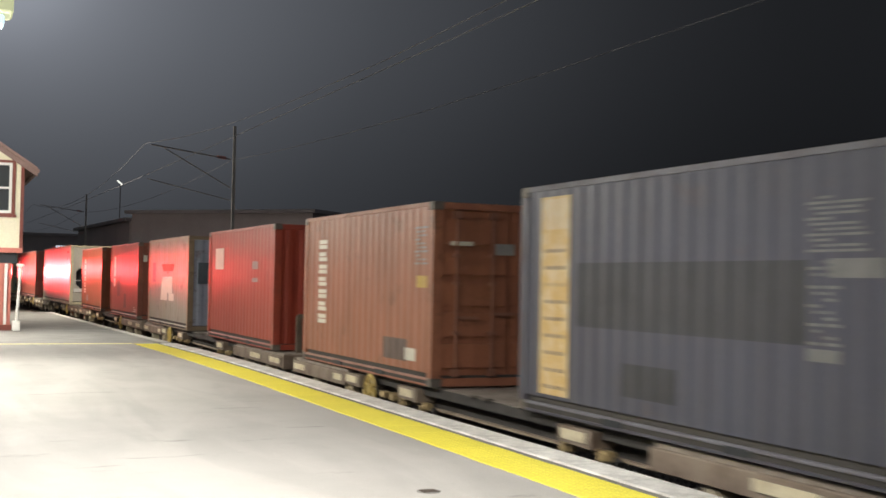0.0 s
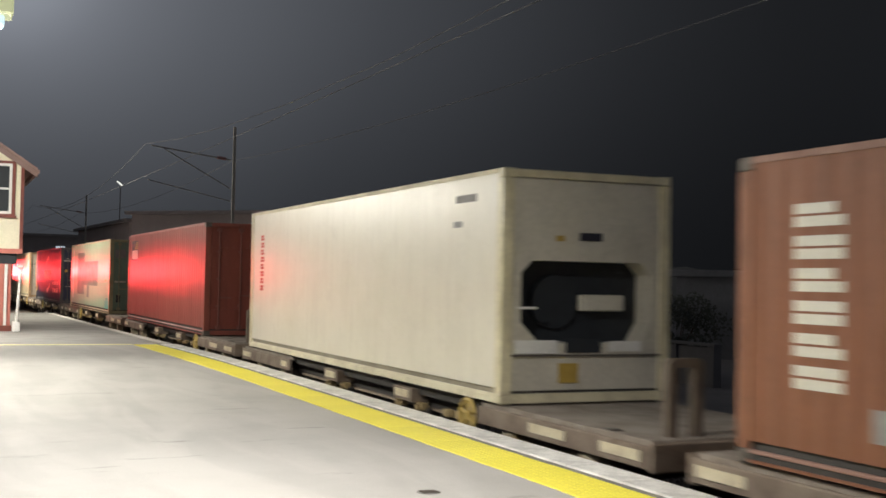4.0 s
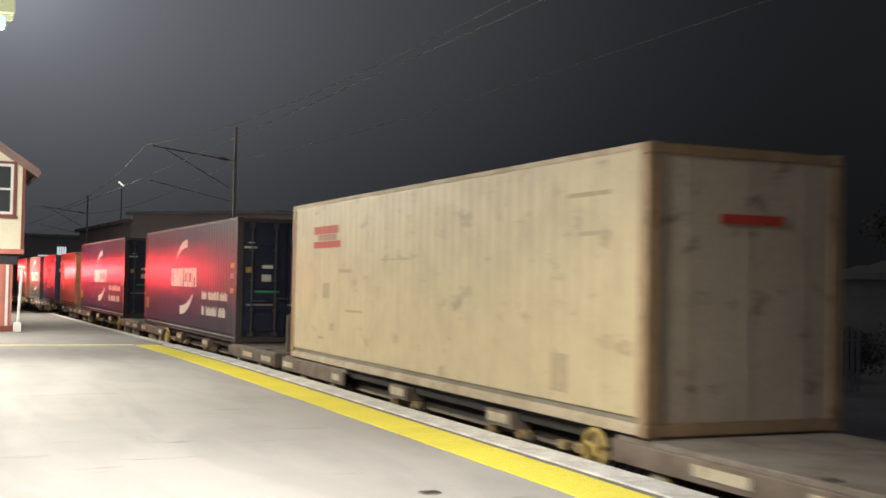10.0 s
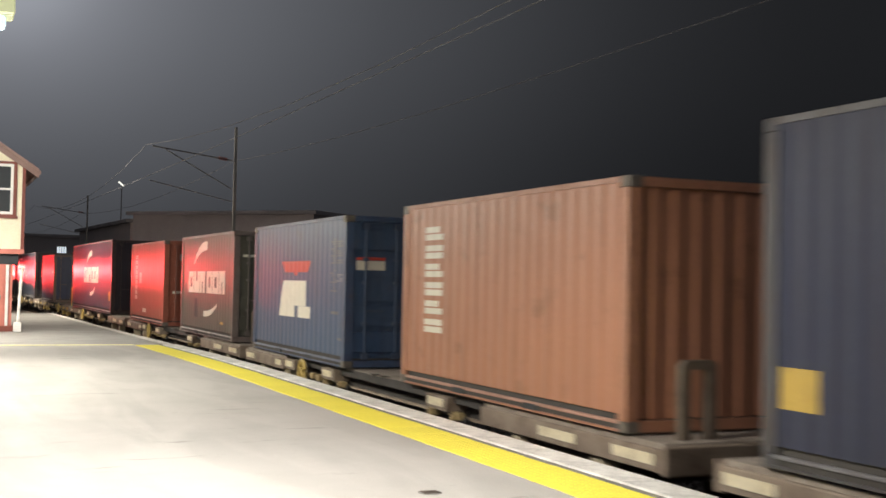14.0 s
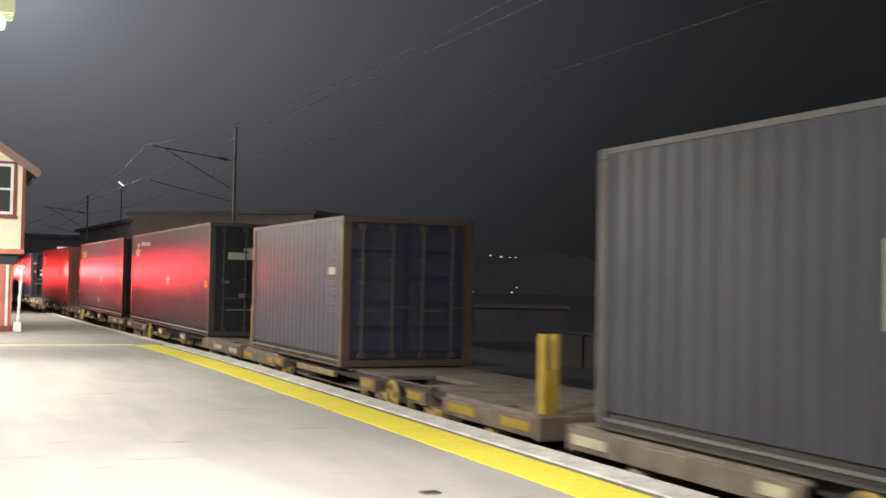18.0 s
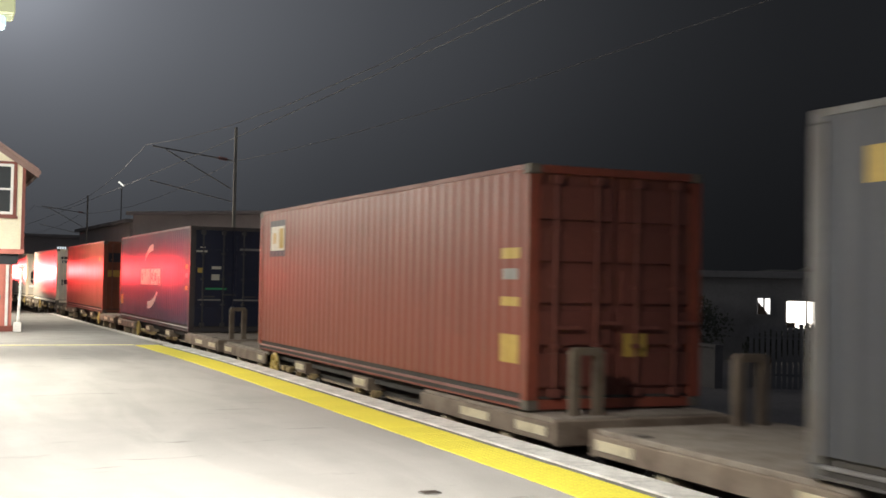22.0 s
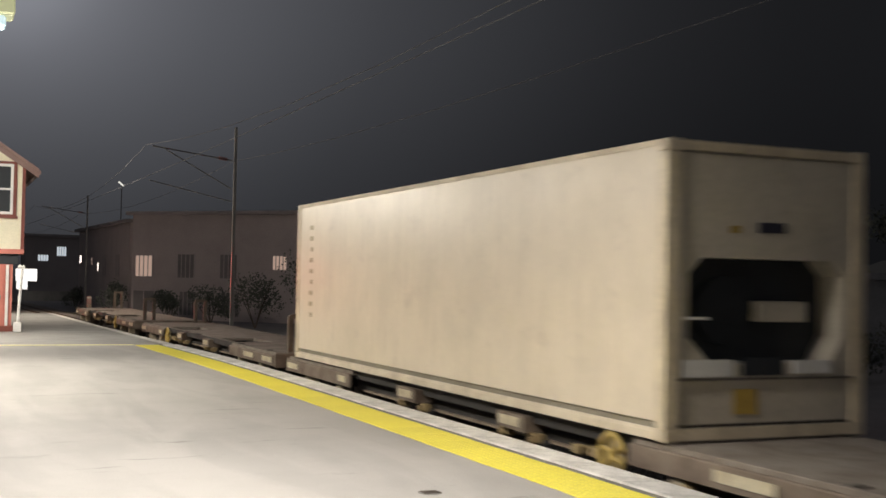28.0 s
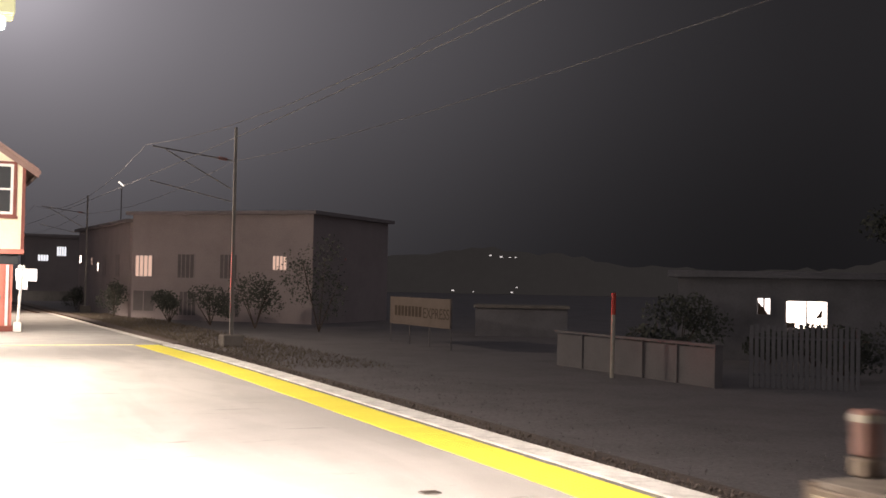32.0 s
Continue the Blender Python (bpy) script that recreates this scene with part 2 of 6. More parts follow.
M_GOLD_MARK = material("gold_marking", (0.55, 0.37, 0.14), 0.5, stain=(0.66, 0.6, 0.45), amount=0.7, scale=6, grain=30, bump=0)
M_RED_MARK = material("red_marking", (0.55, 0.06, 0.04), 0.5, amount=0.4, scale=5, grain=30, bump=0)
M_FADED_RED = material("faded_red_marking", (0.50, 0.26, 0.18), 0.5, amount=0.6, scale=6, grain=30, bump=0)
M_SCUFF = material("grey_brown_scuff", (0.46, 0.38, 0.25), 0.6, stain=(0.60, 0.51, 0.33), amount=0.8, scale=7, grain=30, bump=0)
M_PALE_CODE = material("pale_code_paint", (0.165, 0.165, 0.165), 0.55, stain=(0.09, 0.09, 0.09), amount=0.6, scale=6, grain=30, bump=0)
M_LILAC_CODE = material("lilac_code_paint", (0.19, 0.185, 0.24), 0.55, stain=(0.13, 0.13, 0.17), amount=0.6, scale=6, grain=30, bump=0)
M_BLACK_MARK = material("black_marking", (0.025, 0.025, 0.04), 0.5, amount=0.4, scale=5, grain=30, bump=0)
M_GREEN_MARK = material("green_marking", (0.05, 0.35, 0.15), 0.5, amount=0.3, scale=5, grain=30, bump=0)
M_TEAL_PATCH = material("teal_patch", (0.11, 0.235, 0.19), 0.5, amount=0.5, scale=2, grain=30, bump=0)
M_BRIGHT_TEAL = material("bright_teal_patch", (0.08, 0.40, 0.35), 0.5, amount=0.4, scale=2, grain=30, bump=0)
M_GREY_PATCH = material("grey_patch", (0.034, 0.035, 0.044), 0.5, amount=0.5, scale=2, grain=30, bump=0)
M_BLUE_PATCH = material("slate_patch", (0.10, 0.14, 0.17), 0.5, amount=0.4, scale=3, grain=30, bump=0)
M_BROWN_PATCH = material("brown_patch", (0.115, 0.080, 0.070), 0.5, amount=0.5, scale=2, grain=30, bump=0)
M_CREAM_WALL = material("cream_boards", (0.80, 0.75, 0.58), 0.6, stain=(0.66, 0.60, 0.45), amount=0.4, scale=0.8, grain=30)
M_RED_WALL = material("red_boards", (0.56, 0.19, 0.15), 0.55, stain=(0.44, 0.13, 0.10), amount=0.5, scale=1.0, grain=30)
M_TRIM = material("dark_red_trim", (0.22, 0.06, 0.045), 0.5, amount=0.4, scale=2, grain=30)
M_WHITE_PAINT = material("white_paint", (0.78, 0.77, 0.74), 0.45, amount=0.25, scale=3, grain=30)
M_ROOF = material("roof_iron", (0.30, 0.19, 0.165), 0.6, amount=0.4, scale=1.5, grain=20)
M_MAST = material("mast_steel", (0.30, 0.285, 0.27), 0.7, metal=0.0, amount=0.5, scale=2, grain=30)
M_WIRE = material("wire_copper", (0.17, 0.17, 0.18), 0.8, metal=0.0, amount=0.3, scale=2, grain=20)
# Brick colour is lifted to stand in for the night haze before it.
M_BRICK = material("hazed_brick", (0.43, 0.37, 0.365), 0.9, stain=(0.35, 0.30, 0.295), amount=0.7, scale=0.5, grain=12, bump=0.4)
M_RENDERED = material("grey_render", (0.34, 0.30, 0.295), 0.9, stain=(0.26, 0.23, 0.225), amount=0.6, scale=0.5, grain=14)
M_BARGE = material("barge_paint", (0.25, 0.16, 0.14), 0.6, amount=0.4, scale=2, grain=30)
M_HOUSE_ROOF = material("house_roof", (0.32, 0.285, 0.285), 0.8, amount=0.5, scale=0.8, grain=10)
M_LEAF = material("dark_foliage", (0.095, 0.105, 0.085), 0.8, stain=(0.065, 0.072, 0.06), amount=0.7, scale=2, grain=10)
M_BARK = material("bark", (0.08, 0.06, 0.045), 0.9, amount=0.5, scale=4, grain=20, bump=0.5)
M_BANNER = material("cream_banner", (0.185, 0.148, 0.125), 0.7, stain=(0.13, 0.104, 0.088), amount=0.5, scale=1.2, grain=14)
M_DARK_CONCRETE = material("sooty_concrete", (0.19, 0.182, 0.187), 0.95, stain=(0.14, 0.135, 0.14), amount=0.7, scale=1.0, grain=20, bump=0.4)
M_POST_WHITE = material("post_white", (0.50, 0.47, 0.40), 0.6, stain=(0.25, 0.22, 0.17), amount=0.5, scale=4, grain=30)
M_NIGHT_WALL = material("dark_weatherboard", (0.21, 0.21, 0.225), 0.9, amount=0.6, scale=0.6, grain=12)
M_CURTAIN = material("brown_curtain", (0.10, 0.07, 0.055), 0.9, amount=0.4, scale=3, grain=20)
M_GLASS = glass("window_glass")
# Pane colour is lifted for haze and reflections on the far windows.
M_DULL_GLASS = material("hazed_glass", (0.20, 0.18, 0.18), 0.35, amount=0.4, scale=1.5, grain=12, bump=0)
M_LIT_WINDOW = glowing("lit_window", (1.0, 0.92, 0.84), 4.0)
M_WARM_WINDOW = glowing("warm_window", (1.0, 0.72, 0.60), 0.40)
M_COOL_WINDOW = glowing("cool_window", (0.80, 0.90, 1.0), 0.8)
M_LAMP = glowing("lamp_diffuser", (0.70, 0.92, 1.0), 0.9)
M_LAMP_BOX = glowing("lamp_housing_glow", (0.80, 0.84, 0.50), 0.42)
M_RED_LENS = glowing("red_lens", (1.0, 0.03, 0.03), 30.0)
M_SIGN_GLOW = glowing("lit_sign_face", (1.0, 0.97, 0.95), 1.6)
M_STREET = glowing("street_lamp_glow", (0.95, 0.95, 0.88), 1.2)
M_SPARK = glowing("far_light", (0.9, 0.92, 0.95), 0.5)


# ---- mesh helpers ----
def box(bm, x0, x1, y0, y1, z0, z1):
    v = [bm.verts.new((x, y, z)) for z in (z0, z1) for y in (y0, y1) for x in (x0, x1)]
    for f in ((0, 2, 3, 1), (4, 5, 7, 6), (0, 1, 5, 4), (2, 6, 7, 3), (0, 4, 6, 2), (1, 3, 7, 5)):
        bm.faces.new([v[i] for i in f])
    return bm


def block(*dims):
    return box(bmesh.new(), *dims)


def tube(bm, a, b, r0, r1=None, sides=10):
    a, b = Vector(a), Vector(b)
    r1 = r0 if r1 is None else r1
    q = (b - a).to_track_quat("Z", "Y")
    rings = []
    for p, r in ((a, r0), (b, r1)):
        rings.append([bm.verts.new(p + q @ Vector((r * math.cos(k * math.tau / sides), r * math.sin(k * math.tau / sides), 0))) for k in range(sides)])
    for k in range(sides):
        bm.faces.new((rings[0][k], rings[0][(k + 1) % sides], rings[1][(k + 1) % sides], rings[1][k]))
    bm.faces.new(rings[0][::-1])
    bm.faces.new(rings[1])
    return bm


def cable(bm, pts, r, sides=6):
    """One unbroken tube along the points."""
    rings = []
    pts = [Vector(p) for p in pts]
    for i, p in enumerate(pts):
        q = (pts[min(i + 1, len(pts) - 1)] - pts[max(i - 1, 0)]).to_track_quat("Z", "Y")
        rings.append([bm.verts.new(p + q @ Vector((r * math.cos(k * math.tau / sides), r * math.sin(k * math.tau / sides), 0))) for k in range(sides)])
    for a, b in zip(rings, rings[1:]):
        for k in range(sides):
            bm.faces.new((a[k], a[(k + 1) % sides], b[(k + 1) % sides], b[k]))
    bm.faces.new(rings[0][::-1])
    bm.faces.new(rings[-1])
    return bm


def bevelled(bm, width=0.01):
    bmesh.ops.bevel(bm, geom=list(bm.edges), offset=width, segments=1, affect="EDGES", clamp_overlap=True)
    return bm


def part(name, bm, mat, parent=None, label=""):
    me = bpy.data.meshes.new(name)
    bm.to_mesh(me)
    bm.free()
    me.materials.append(mat)
    ob = new(name, me)
    if parent is not None:
        ob.parent = parent
    if label:
        tagged(ob, label)
    return ob


def thing(name, label, category, group="", kind=""):
    ob = new(name)
    ob.empty_display_size = 0.3
    return tagged(ob, label, category, group, kind)


def structure(name, bm, mat, label, category=""):
    return tagged(part(name, bm, mat), label, category or name.split("_")[0], kind="structure")


# ---- ground, track and platform ----
structure("ground", block(-700, 900, -500, 1800, -1.6, -1.02), M_GROUND, "dark trackside earth with sparse grass", "ground")

CENTRE, BEND, RADIUS = 7.541, 20.8, 2511.0


def on_track(s, across=0.0):
    """Place and heading of the track at s metres along it; it bends gently to the left."""
    a = max(s - BEND, 0) / RADIUS
    x, y = CENTRE - RADIUS * (1 - math.cos(a)), (BEND + RADIUS * math.sin(a) if s > BEND else s)
    return x + across * math.cos(a), y + across * math.sin(a), math.degrees(a)


def ribbon(profile, s0, s1, step):
    """A bar that follows the track: profile of (across, z) points."""
    bm = bmesh.new()
    rows, n = [], max(1, int((s1 - s0) / step))
    for i in range(n + 1):
        s = s0 + (s1 - s0) * i / n
        rows.append([bm.verts.new((*on_track(s, a)[:2], z)) for a, z in profile])
    k = len(profile)
    for r0, r1 in zip(rows, rows[1:]):
        for j in range(k):
            bm.faces.new((r0[j], r0[(j + 1) % k], r1[(j + 1) % k], r1[j]))
    bm.faces.new(rows[0][::-1])
    bm.faces.new(rows[-1])
    bmesh.ops.recalc_face_normals(bm, faces=list(bm.faces))
    return bm


RAIL = -0.76
structure("track_bed", ribbon([(-2.4, -1.03), (-1.4, -0.90), (1.4, -0.90), (2.6, -1.03)], -60, 420, 8), M_BALLAST, "brown stone ballast bed under the track", "track bed")
track = thing("railway_track", "rusty narrow gauge rails on worn sleepers", "railway track", kind="structure")
for side in (-0.5335, 0.5335):
    part("rail", ribbon([(side - 0.035, RAIL), (side + 0.035, RAIL), (side + 0.03, RAIL - 0.04), (side + 0.012, RAIL - 0.05), (side + 0.012, RAIL - 0.12), (side + 0.06, RAIL - 0.14), (side - 0.06, RAIL - 0.14), (side - 0.012, RAIL - 0.12), (side - 0.012, RAIL - 0.05), (side - 0.03, RAIL - 0.04)], -60, 420, 8), M_RAIL, track)
sleeper_mesh = None
for i in range(110):
    if sleeper_mesh is None:
        sleeper = part("sleeper", bevelled(block(-1.05, 1.05, -0.1, 0.1, -0.12, 0.02), 0.015), M_SLEEPER, track)
        sleeper_mesh = sleeper.data
    else:
        sleeper = new("sleeper", sleeper_mesh)
        sleeper.parent = track
    x, y, a = on_track(1.0 + i * 0.7)
    sleeper.matrix_basis = pose(x, y, RAIL - 0.14, 0, 0, a)


def stones(count, xs, ys, z, size, seed, name, mat, label):
    rng = np.random.default_rng(seed)
    base = np.array([(1, 0, 0), (-0.9, 0.1, 0), (0, 1, 0.1), (0.1, -1, 0), (0, 0, 0.8), (0, 0.1, -0.8)])
    tri = np.array([(0, 2, 4), (2, 1, 4), (1, 3, 4), (3, 0, 4), (2, 0, 5), (1, 2, 5), (3, 1, 5), (0, 3, 5)])
    vs, fs = [], []
    for k in range(count):
        q = Euler(rng.uniform(0, 6.28, 3)).to_matrix()
        p = base * rng.uniform(0.7, 1.3, (6, 3)) * size * rng.uniform(0.5, 1.25)
        p = p @ np.array(q)
        p += np.array((rng.uniform(*xs), rng.uniform(*ys) ** 1.0, z + rng.uniform(-0.01, 0.03)))
        vs.append(p)
        fs.append(tri + 6 * k)
    me = bpy.data.meshes.new(name)
    me.from_pydata(np.concatenate(vs).tolist(), [], np.concatenate(fs).tolist())
    me.materials.append(mat)
    return tagged(new(name, me), label, "ballast", kind="stuff")


stones(9500, (5.9, 9.4), (7, 46), -0.90, 0.035, 3, "ballast_stones", M_BALLAST, "loose brown ballast stones between the sleepers")
stones(5000, (9.4, 14.0), (12, 60), -1.03, 0.022, 4, "gravel_stones", M_GROUND, "scattered brown gravel beside the track")

EDGE = [(-40, 5.84), (9, 5.85), (16, 5.87), (21, 5.88), (24, 5.84), (26, 5.79), (28.5, 5.69), (31, 5.56), (36, 5.36), (44, 5.12), (50, 4.97), (54.4, 4.85)]


def edge_at(y):
    for (y0, x0), (y1, x1) in zip(EDGE, EDGE[1:]):
        if y <= y1:
            return x0 + (x1 - x0) * (y - y0) / (y1 - y0)
    return EDGE[-1][1]


def slab(left, inset, y0, y1, z0, z1, step=2.0):
    """A flat slab between x = left (a number, or an inset from the edge) and the platform's edge less inset."""
    bm = bmesh.new()
    n = max(1, int((y1 - y0) / step))
    rows = []
    for i in range(n + 1):
        y = y0 + (y1 - y0) * i / n
        xr = edge_at(y) - inset
        xl = left if left < 3 else edge_at(y) - left + 3
        rows.append([bm.verts.new(p) for p in ((xl, y, z0), (xr, y, z0), (xr, y, z1), (xl, y, z1))])
    for r0, r1 in zip(rows, rows[1:]):
        for j in range(4):
            bm.faces.new((r0[j], r0[(j + 1) % 4], r1[(j + 1) % 4], r1[j]))
    bm.faces.new(rows[0][::-1])
    bm.faces.new(rows[-1])
    bmesh.ops.recalc_face_normals(bm, faces=list(bm.faces))
    return bm


structure("platform", slab(-14, 0.51, -40, 29.9, -1.03, 0.0, 1.0), M_ASPHALT, "pale worn asphalt station platform with dark stains", "platform")
structure("platform_end", slab(-14, 0.24, 29.9, 54.4, -1.03, -0.003), M_DARK_ASPHALT, "dark grey asphalt end of the platform", "platform")
structure("platform_joint", slab(3.51, 0.38, -40, 29.9, -1.03, -0.006, 1.0), M_JOINT, "grey joint strip beside the tactile paving", "platform")
structure("platform_wall", slab(3.38, 0.04, -40, 29.9, -1.03, -0.10), M_CONCRETE, "dark concrete platform wall", "platform")

coping = thing("coping_edge", "white painted concrete coping along the platform edge, worn", "platform edge", kind="structure")
coping_mesh = None
y = -6.0
while y < 29.2:
    if coping_mesh is None:
        stone = part("coping_stone", bevelled(block(-0.38, 0.0, 0.004, 0.906, -0.10, 0.012), 0.012), M_COPING, coping)
        coping_mesh = stone.data
    else:
        stone = new("coping_stone", coping_mesh)
        stone.parent = coping
    slope = math.degrees(math.atan2(edge_at(y) - edge_at(y + 0.91), 0.91))
    stone.matrix_basis = pose(edge_at(y), y, 0, 0, 0, slope)
    y += 0.91
structure("edge_line", slab(3.24, 0.0, 29.9, 54.4, -1.0, 0.004), M_WHITE_LINE, "narrow white line on the platform end's edge", "platform edge")

tactile = thing("tactile_strip", "bright yellow tactile paving strip with raised domes", "tactile paving", kind="structure")


def tactile_tile():
    bm = bmesh.new()
    box(bm, 0.004, 0.576, 0.003, 0.597, 0.0, 0.010)
    for i in range(8):
        for j in range(9):
            cx, cy = 0.037 + i * 0.0722, 0.033 + j * 0.0665
            lo = [bm.verts.new((cx + 0.020 * c, cy + 0.020 * s, 0.010)) for c, s in ((1, 0), (0, 1), (-1, 0), (0, -1))]
            hi = [bm.verts.new((cx + 0.010 * c, cy + 0.010 * s, 0.0135)) for c, s in ((1, 0), (0, 1), (-1, 0), (0, -1))]
            for k in range(4):
                bm.faces.new((lo[k], lo[(k + 1) % 4], hi[(k + 1) % 4], hi[k]))
            bm.faces.new(hi)
    return bm


tile_mesh = None
for i in range(58):
    y = 29.3 - (i + 1) * 0.6
    if tile_mesh is None:
        tile = part("tactile_tile", tactile_tile(), M_TACTILE, tactile)
        tile_mesh = tile.data
    else:
        tile = new("tactile_tile", tile_mesh)
        tile.parent = tactile
    slope = math.degrees(math.atan2(edge_at(y) - edge_at(y + 0.6), 0.6))
    tile.matrix_basis = pose(edge_at(y) - 1.09 + random.uniform(-0.008, 0.008), y, 0.001, 0, 0, slope)
structure("yellow_line", block(-13, 4.56, 29.38, 29.64, -0.2, 0.006), M_YELLOW_LINE, "thin yellow line painted across the platform", "painted line")

cover = thing("drain_cover", "small round iron drain cover set in the platform", "drain cover")
ring = bmesh.new()
tube(ring, (0, 0, -0.01), (0, 0, 0.004), 0.10, sides=20)
part("frame", ring, M_JOINT, cover)
ring = bmesh.new()
for k in range(5):
    box(ring, -0.07, 0.07, -0.06 + k * 0.026, -0.047 + k * 0.026, 0.004, 0.008)
part("grate", ring, M_BOGIE, cover)
cover.location = (3.71, 8.62, 0)

# ---- platform lamps ----
def platform_lamp(x, y, z):
    base = thing("platform_lamp", "pale steel platform lamp with a cream box head", "lamp", "platform lamps")
    bm = bmesh.new()
    reach = 0.9 + max(0.0, x - 0.8)
    tube(bm, (-reach, 0, 0), (-reach, 0, z + 0.5), 0.06, 0.045)
    part("pole", bm, M_MAST, base)
    bm = bmesh.new()
    tube(bm, (-reach, 0, z + 0.42), (-0.1, 0, z + 0.42), 0.03)
    part("arm", bm, M_MAST, base)
    part("head", bevelled(block(-0.42, 0.06, -0.2, 0.2, z + 0.25, z + 0.75), 0.02), M_LAMP_BOX, base)
    part("diffuser", bevelled(block(-0.36, -0.02, -0.13, 0.13, z + 0.14, z + 0.246), 0.02), M_LAMP, base)
    base.location = (x, y, 0)
    return base


# Same body for the lamp in view and the added ones.
for lx, ly, lz, watts in LAMPS:
    platform_lamp(lx, ly, lz)

# ---- signal box ----
def signal_box():
    b = thing("signal_box", "two storey wooden signal box, red below and cream above", "signal box")
    y0, y1, xl, xr = 36.6, 41.6, -2.6, 2.10
    part("lower_wall", block(xl, xr, y0 + 0.12, y1, 0.0, 2.0), M_RED_WALL, b, "dark red boarded lower storey")
    part("plinth", block(xl - 0.03, xr + 0.04, y0 + 0.06, y1 + 0.03, 0.0, 0.16), M_TRIM, b)
    # Jetty is near black: the shade under the upper storey put into its colour.
    part("overhang", block(xl - 0.1, xr + 0.14, y0 + 0.10, y1 + 0.05, 2.0, 2.31), M_DARK, b, "jetty under the upper storey, its shade painted near black")
    mid, apex, eave = (xl + xr) / 2 - 0.1, 6.75, 5.0
    bm = bmesh.new()
    pts = [(xl - 0.2, 2.45), (xr + 0.27, 2.45), (xr + 0.27, eave), (mid, apex), (xl - 0.2, eave)]
    fr = [bm.verts.new((x, y0, z)) for x, z in pts]
    bk = [bm.verts.new((x, y1, z)) for x, z in pts]
    bm.faces.new(fr)
    bm.faces.new(bk[::-1])
    for k in range(5):
        bm.faces.new((fr[k], bk[k], bk[(k + 1) % 5], fr[(k + 1) % 5]))
    part("upper_wall", bm, M_CREAM_WALL, b, "cream boarded upper storey with a gable")
    part("band", block(xl - 0.23, xr + 0.29, y0 - 0.03, y1 + 0.03, 2.31, 2.452), M_RED_WALL, b, "red band board")
    part("corner_board", block(xr + 0.19, xr + 0.285, y0 - 0.02, y0 + 0.10, 2.452, eave - 0.05), M_TRIM, b)
    for k in range(14):
        z = 2.62 + k * 0.17
        part("weatherboard", block(xl - 0.2, xr + 0.185, y0 - 0.012, y0 - 0.001, z - 0.155, z), M_CREAM_WALL, b)
    for sx in (1, -1):
        bm = bmesh.new()
        x_out = xr + 0.63 if sx > 0 else xl - 0.7
        z_out = eave - 0.20
        for ya, yb in ((y0 - 0.35, y1 + 0.35),):
            q = [(mid, ya, apex + 0.10), (x_out, ya, z_out), (x_out, yb, z_out), (mid, yb, apex + 0.10)]
            up = [bm.verts.new((x, y, z + 0.06)) for x, y, z in q]
            dn = [bm.verts.new((x, y, z - 0.03)) for x, y, z in q]
            bm.faces.new(up)
            bm.faces.new(dn[::-1])
            for k in range(4):
                bm.faces.new((dn[k], dn[(k + 1) % 4], up[(k + 1) % 4], up[k]))
        bmesh.ops.recalc_face_normals(bm, faces=list(bm.faces))
        part("roof", bm, M_ROOF, b)
        bm = bmesh.new()
        q = [(mid, apex + 0.06), (x_out, z_out - 0.04), (x_out, z_out - 0.22), (mid, apex - 0.14)]
        f0 = [bm.verts.new((x, y0 - 0.38, z)) for x, z in q]
        f1 = [bm.verts.new((x, y0 - 0.34, z)) for x, z in q]
        bm.faces.new(f0)
        bm.faces.new(f1[::-1])
        for k in range(4):
            bm.faces.new((f0[k], f1[k], f1[(k + 1) % 4], f0[(k + 1) % 4]))
        bmesh.ops.recalc_face_normals(bm, faces=list(bm.faces))
        part("barge_board", bm, M_BARGE, b)
    part("gutter", block(xr + 0.58, xr + 0.68, y0 - 0.35, y1 + 0.35, eave - 0.29, eave - 0.19), M_BARGE, b)
    for wx in (1.52, -0.35, -1.9):
        w = part("window", block(wx - 0.62, wx + 0.62, y0 - 0.05, y0 - 0.013, 3.38, 5.06), M_TRIM, b, "sash window with a dark red surround")
        part("sill", block(wx - 0.66, wx + 0.66, y0 - 0.11, y0 - 0.051, 3.36, 3.43), M_TRIM, w)
        part("pane", block(wx - 0.46, wx + 0.46, y0 - 0.058, y0 - 0.052, 3.54, 4.92), M_GLASS, w)
        for x0, x1, z0, z1 in ((-0.52, -0.44, 3.48, 4.98), (0.44, 0.52, 3.48, 4.98), (-0.44, 0.44, 3.48, 3.56), (-0.44, 0.44, 4.90, 4.98), (-0.44, 0.44, 4.20, 4.26), (-0.02, 0.02, 3.56, 4.20), (-0.02, 0.02, 4.26, 4.90)):
            part("sash_bar", block(wx + x0, wx + x1, y0 - 0.072, y0 - 0.060, z0, z1), M_WHITE_PAINT, w)
    d = part("door", block(1.00, 1.86, y0 + 0.06, y0 + 0.117, 0.17, 1.96), M_RED_WALL, b, "red boarded door with a white edge")
    part("door_edge", block(1.91, 1.99, y0 + 0.04, y0 + 0.115, 0.17, 1.98), M_WHITE_PAINT, b, "white door frame")
    part("handle", block(1.74, 1.78, y0 + 0.02, y0 + 0.059, 0.95, 1.08), M_ROD, d)
    return b


signal_box()
post = thing("white_post", "white painted post standing beside the signal box", "post")
bm = bmesh.new()
tube(bm, (0, 0, 0), (0.10, 0, 1.90), 0.045)
part("shaft", bm, M_WHITE_PAINT, post)
part("cap", bevelled(block(-0.02, 0.18, -0.07, 0.07, 1.88, 1.98), 0.02), M_WHITE_PAINT, post)
part("foot", bevelled(block(-0.10, 0.12, -0.08, 0.08, 0.0, 0.30), 0.02), M_WHITE_PAINT, post)
post.location = (2.24, 36.3, 0)

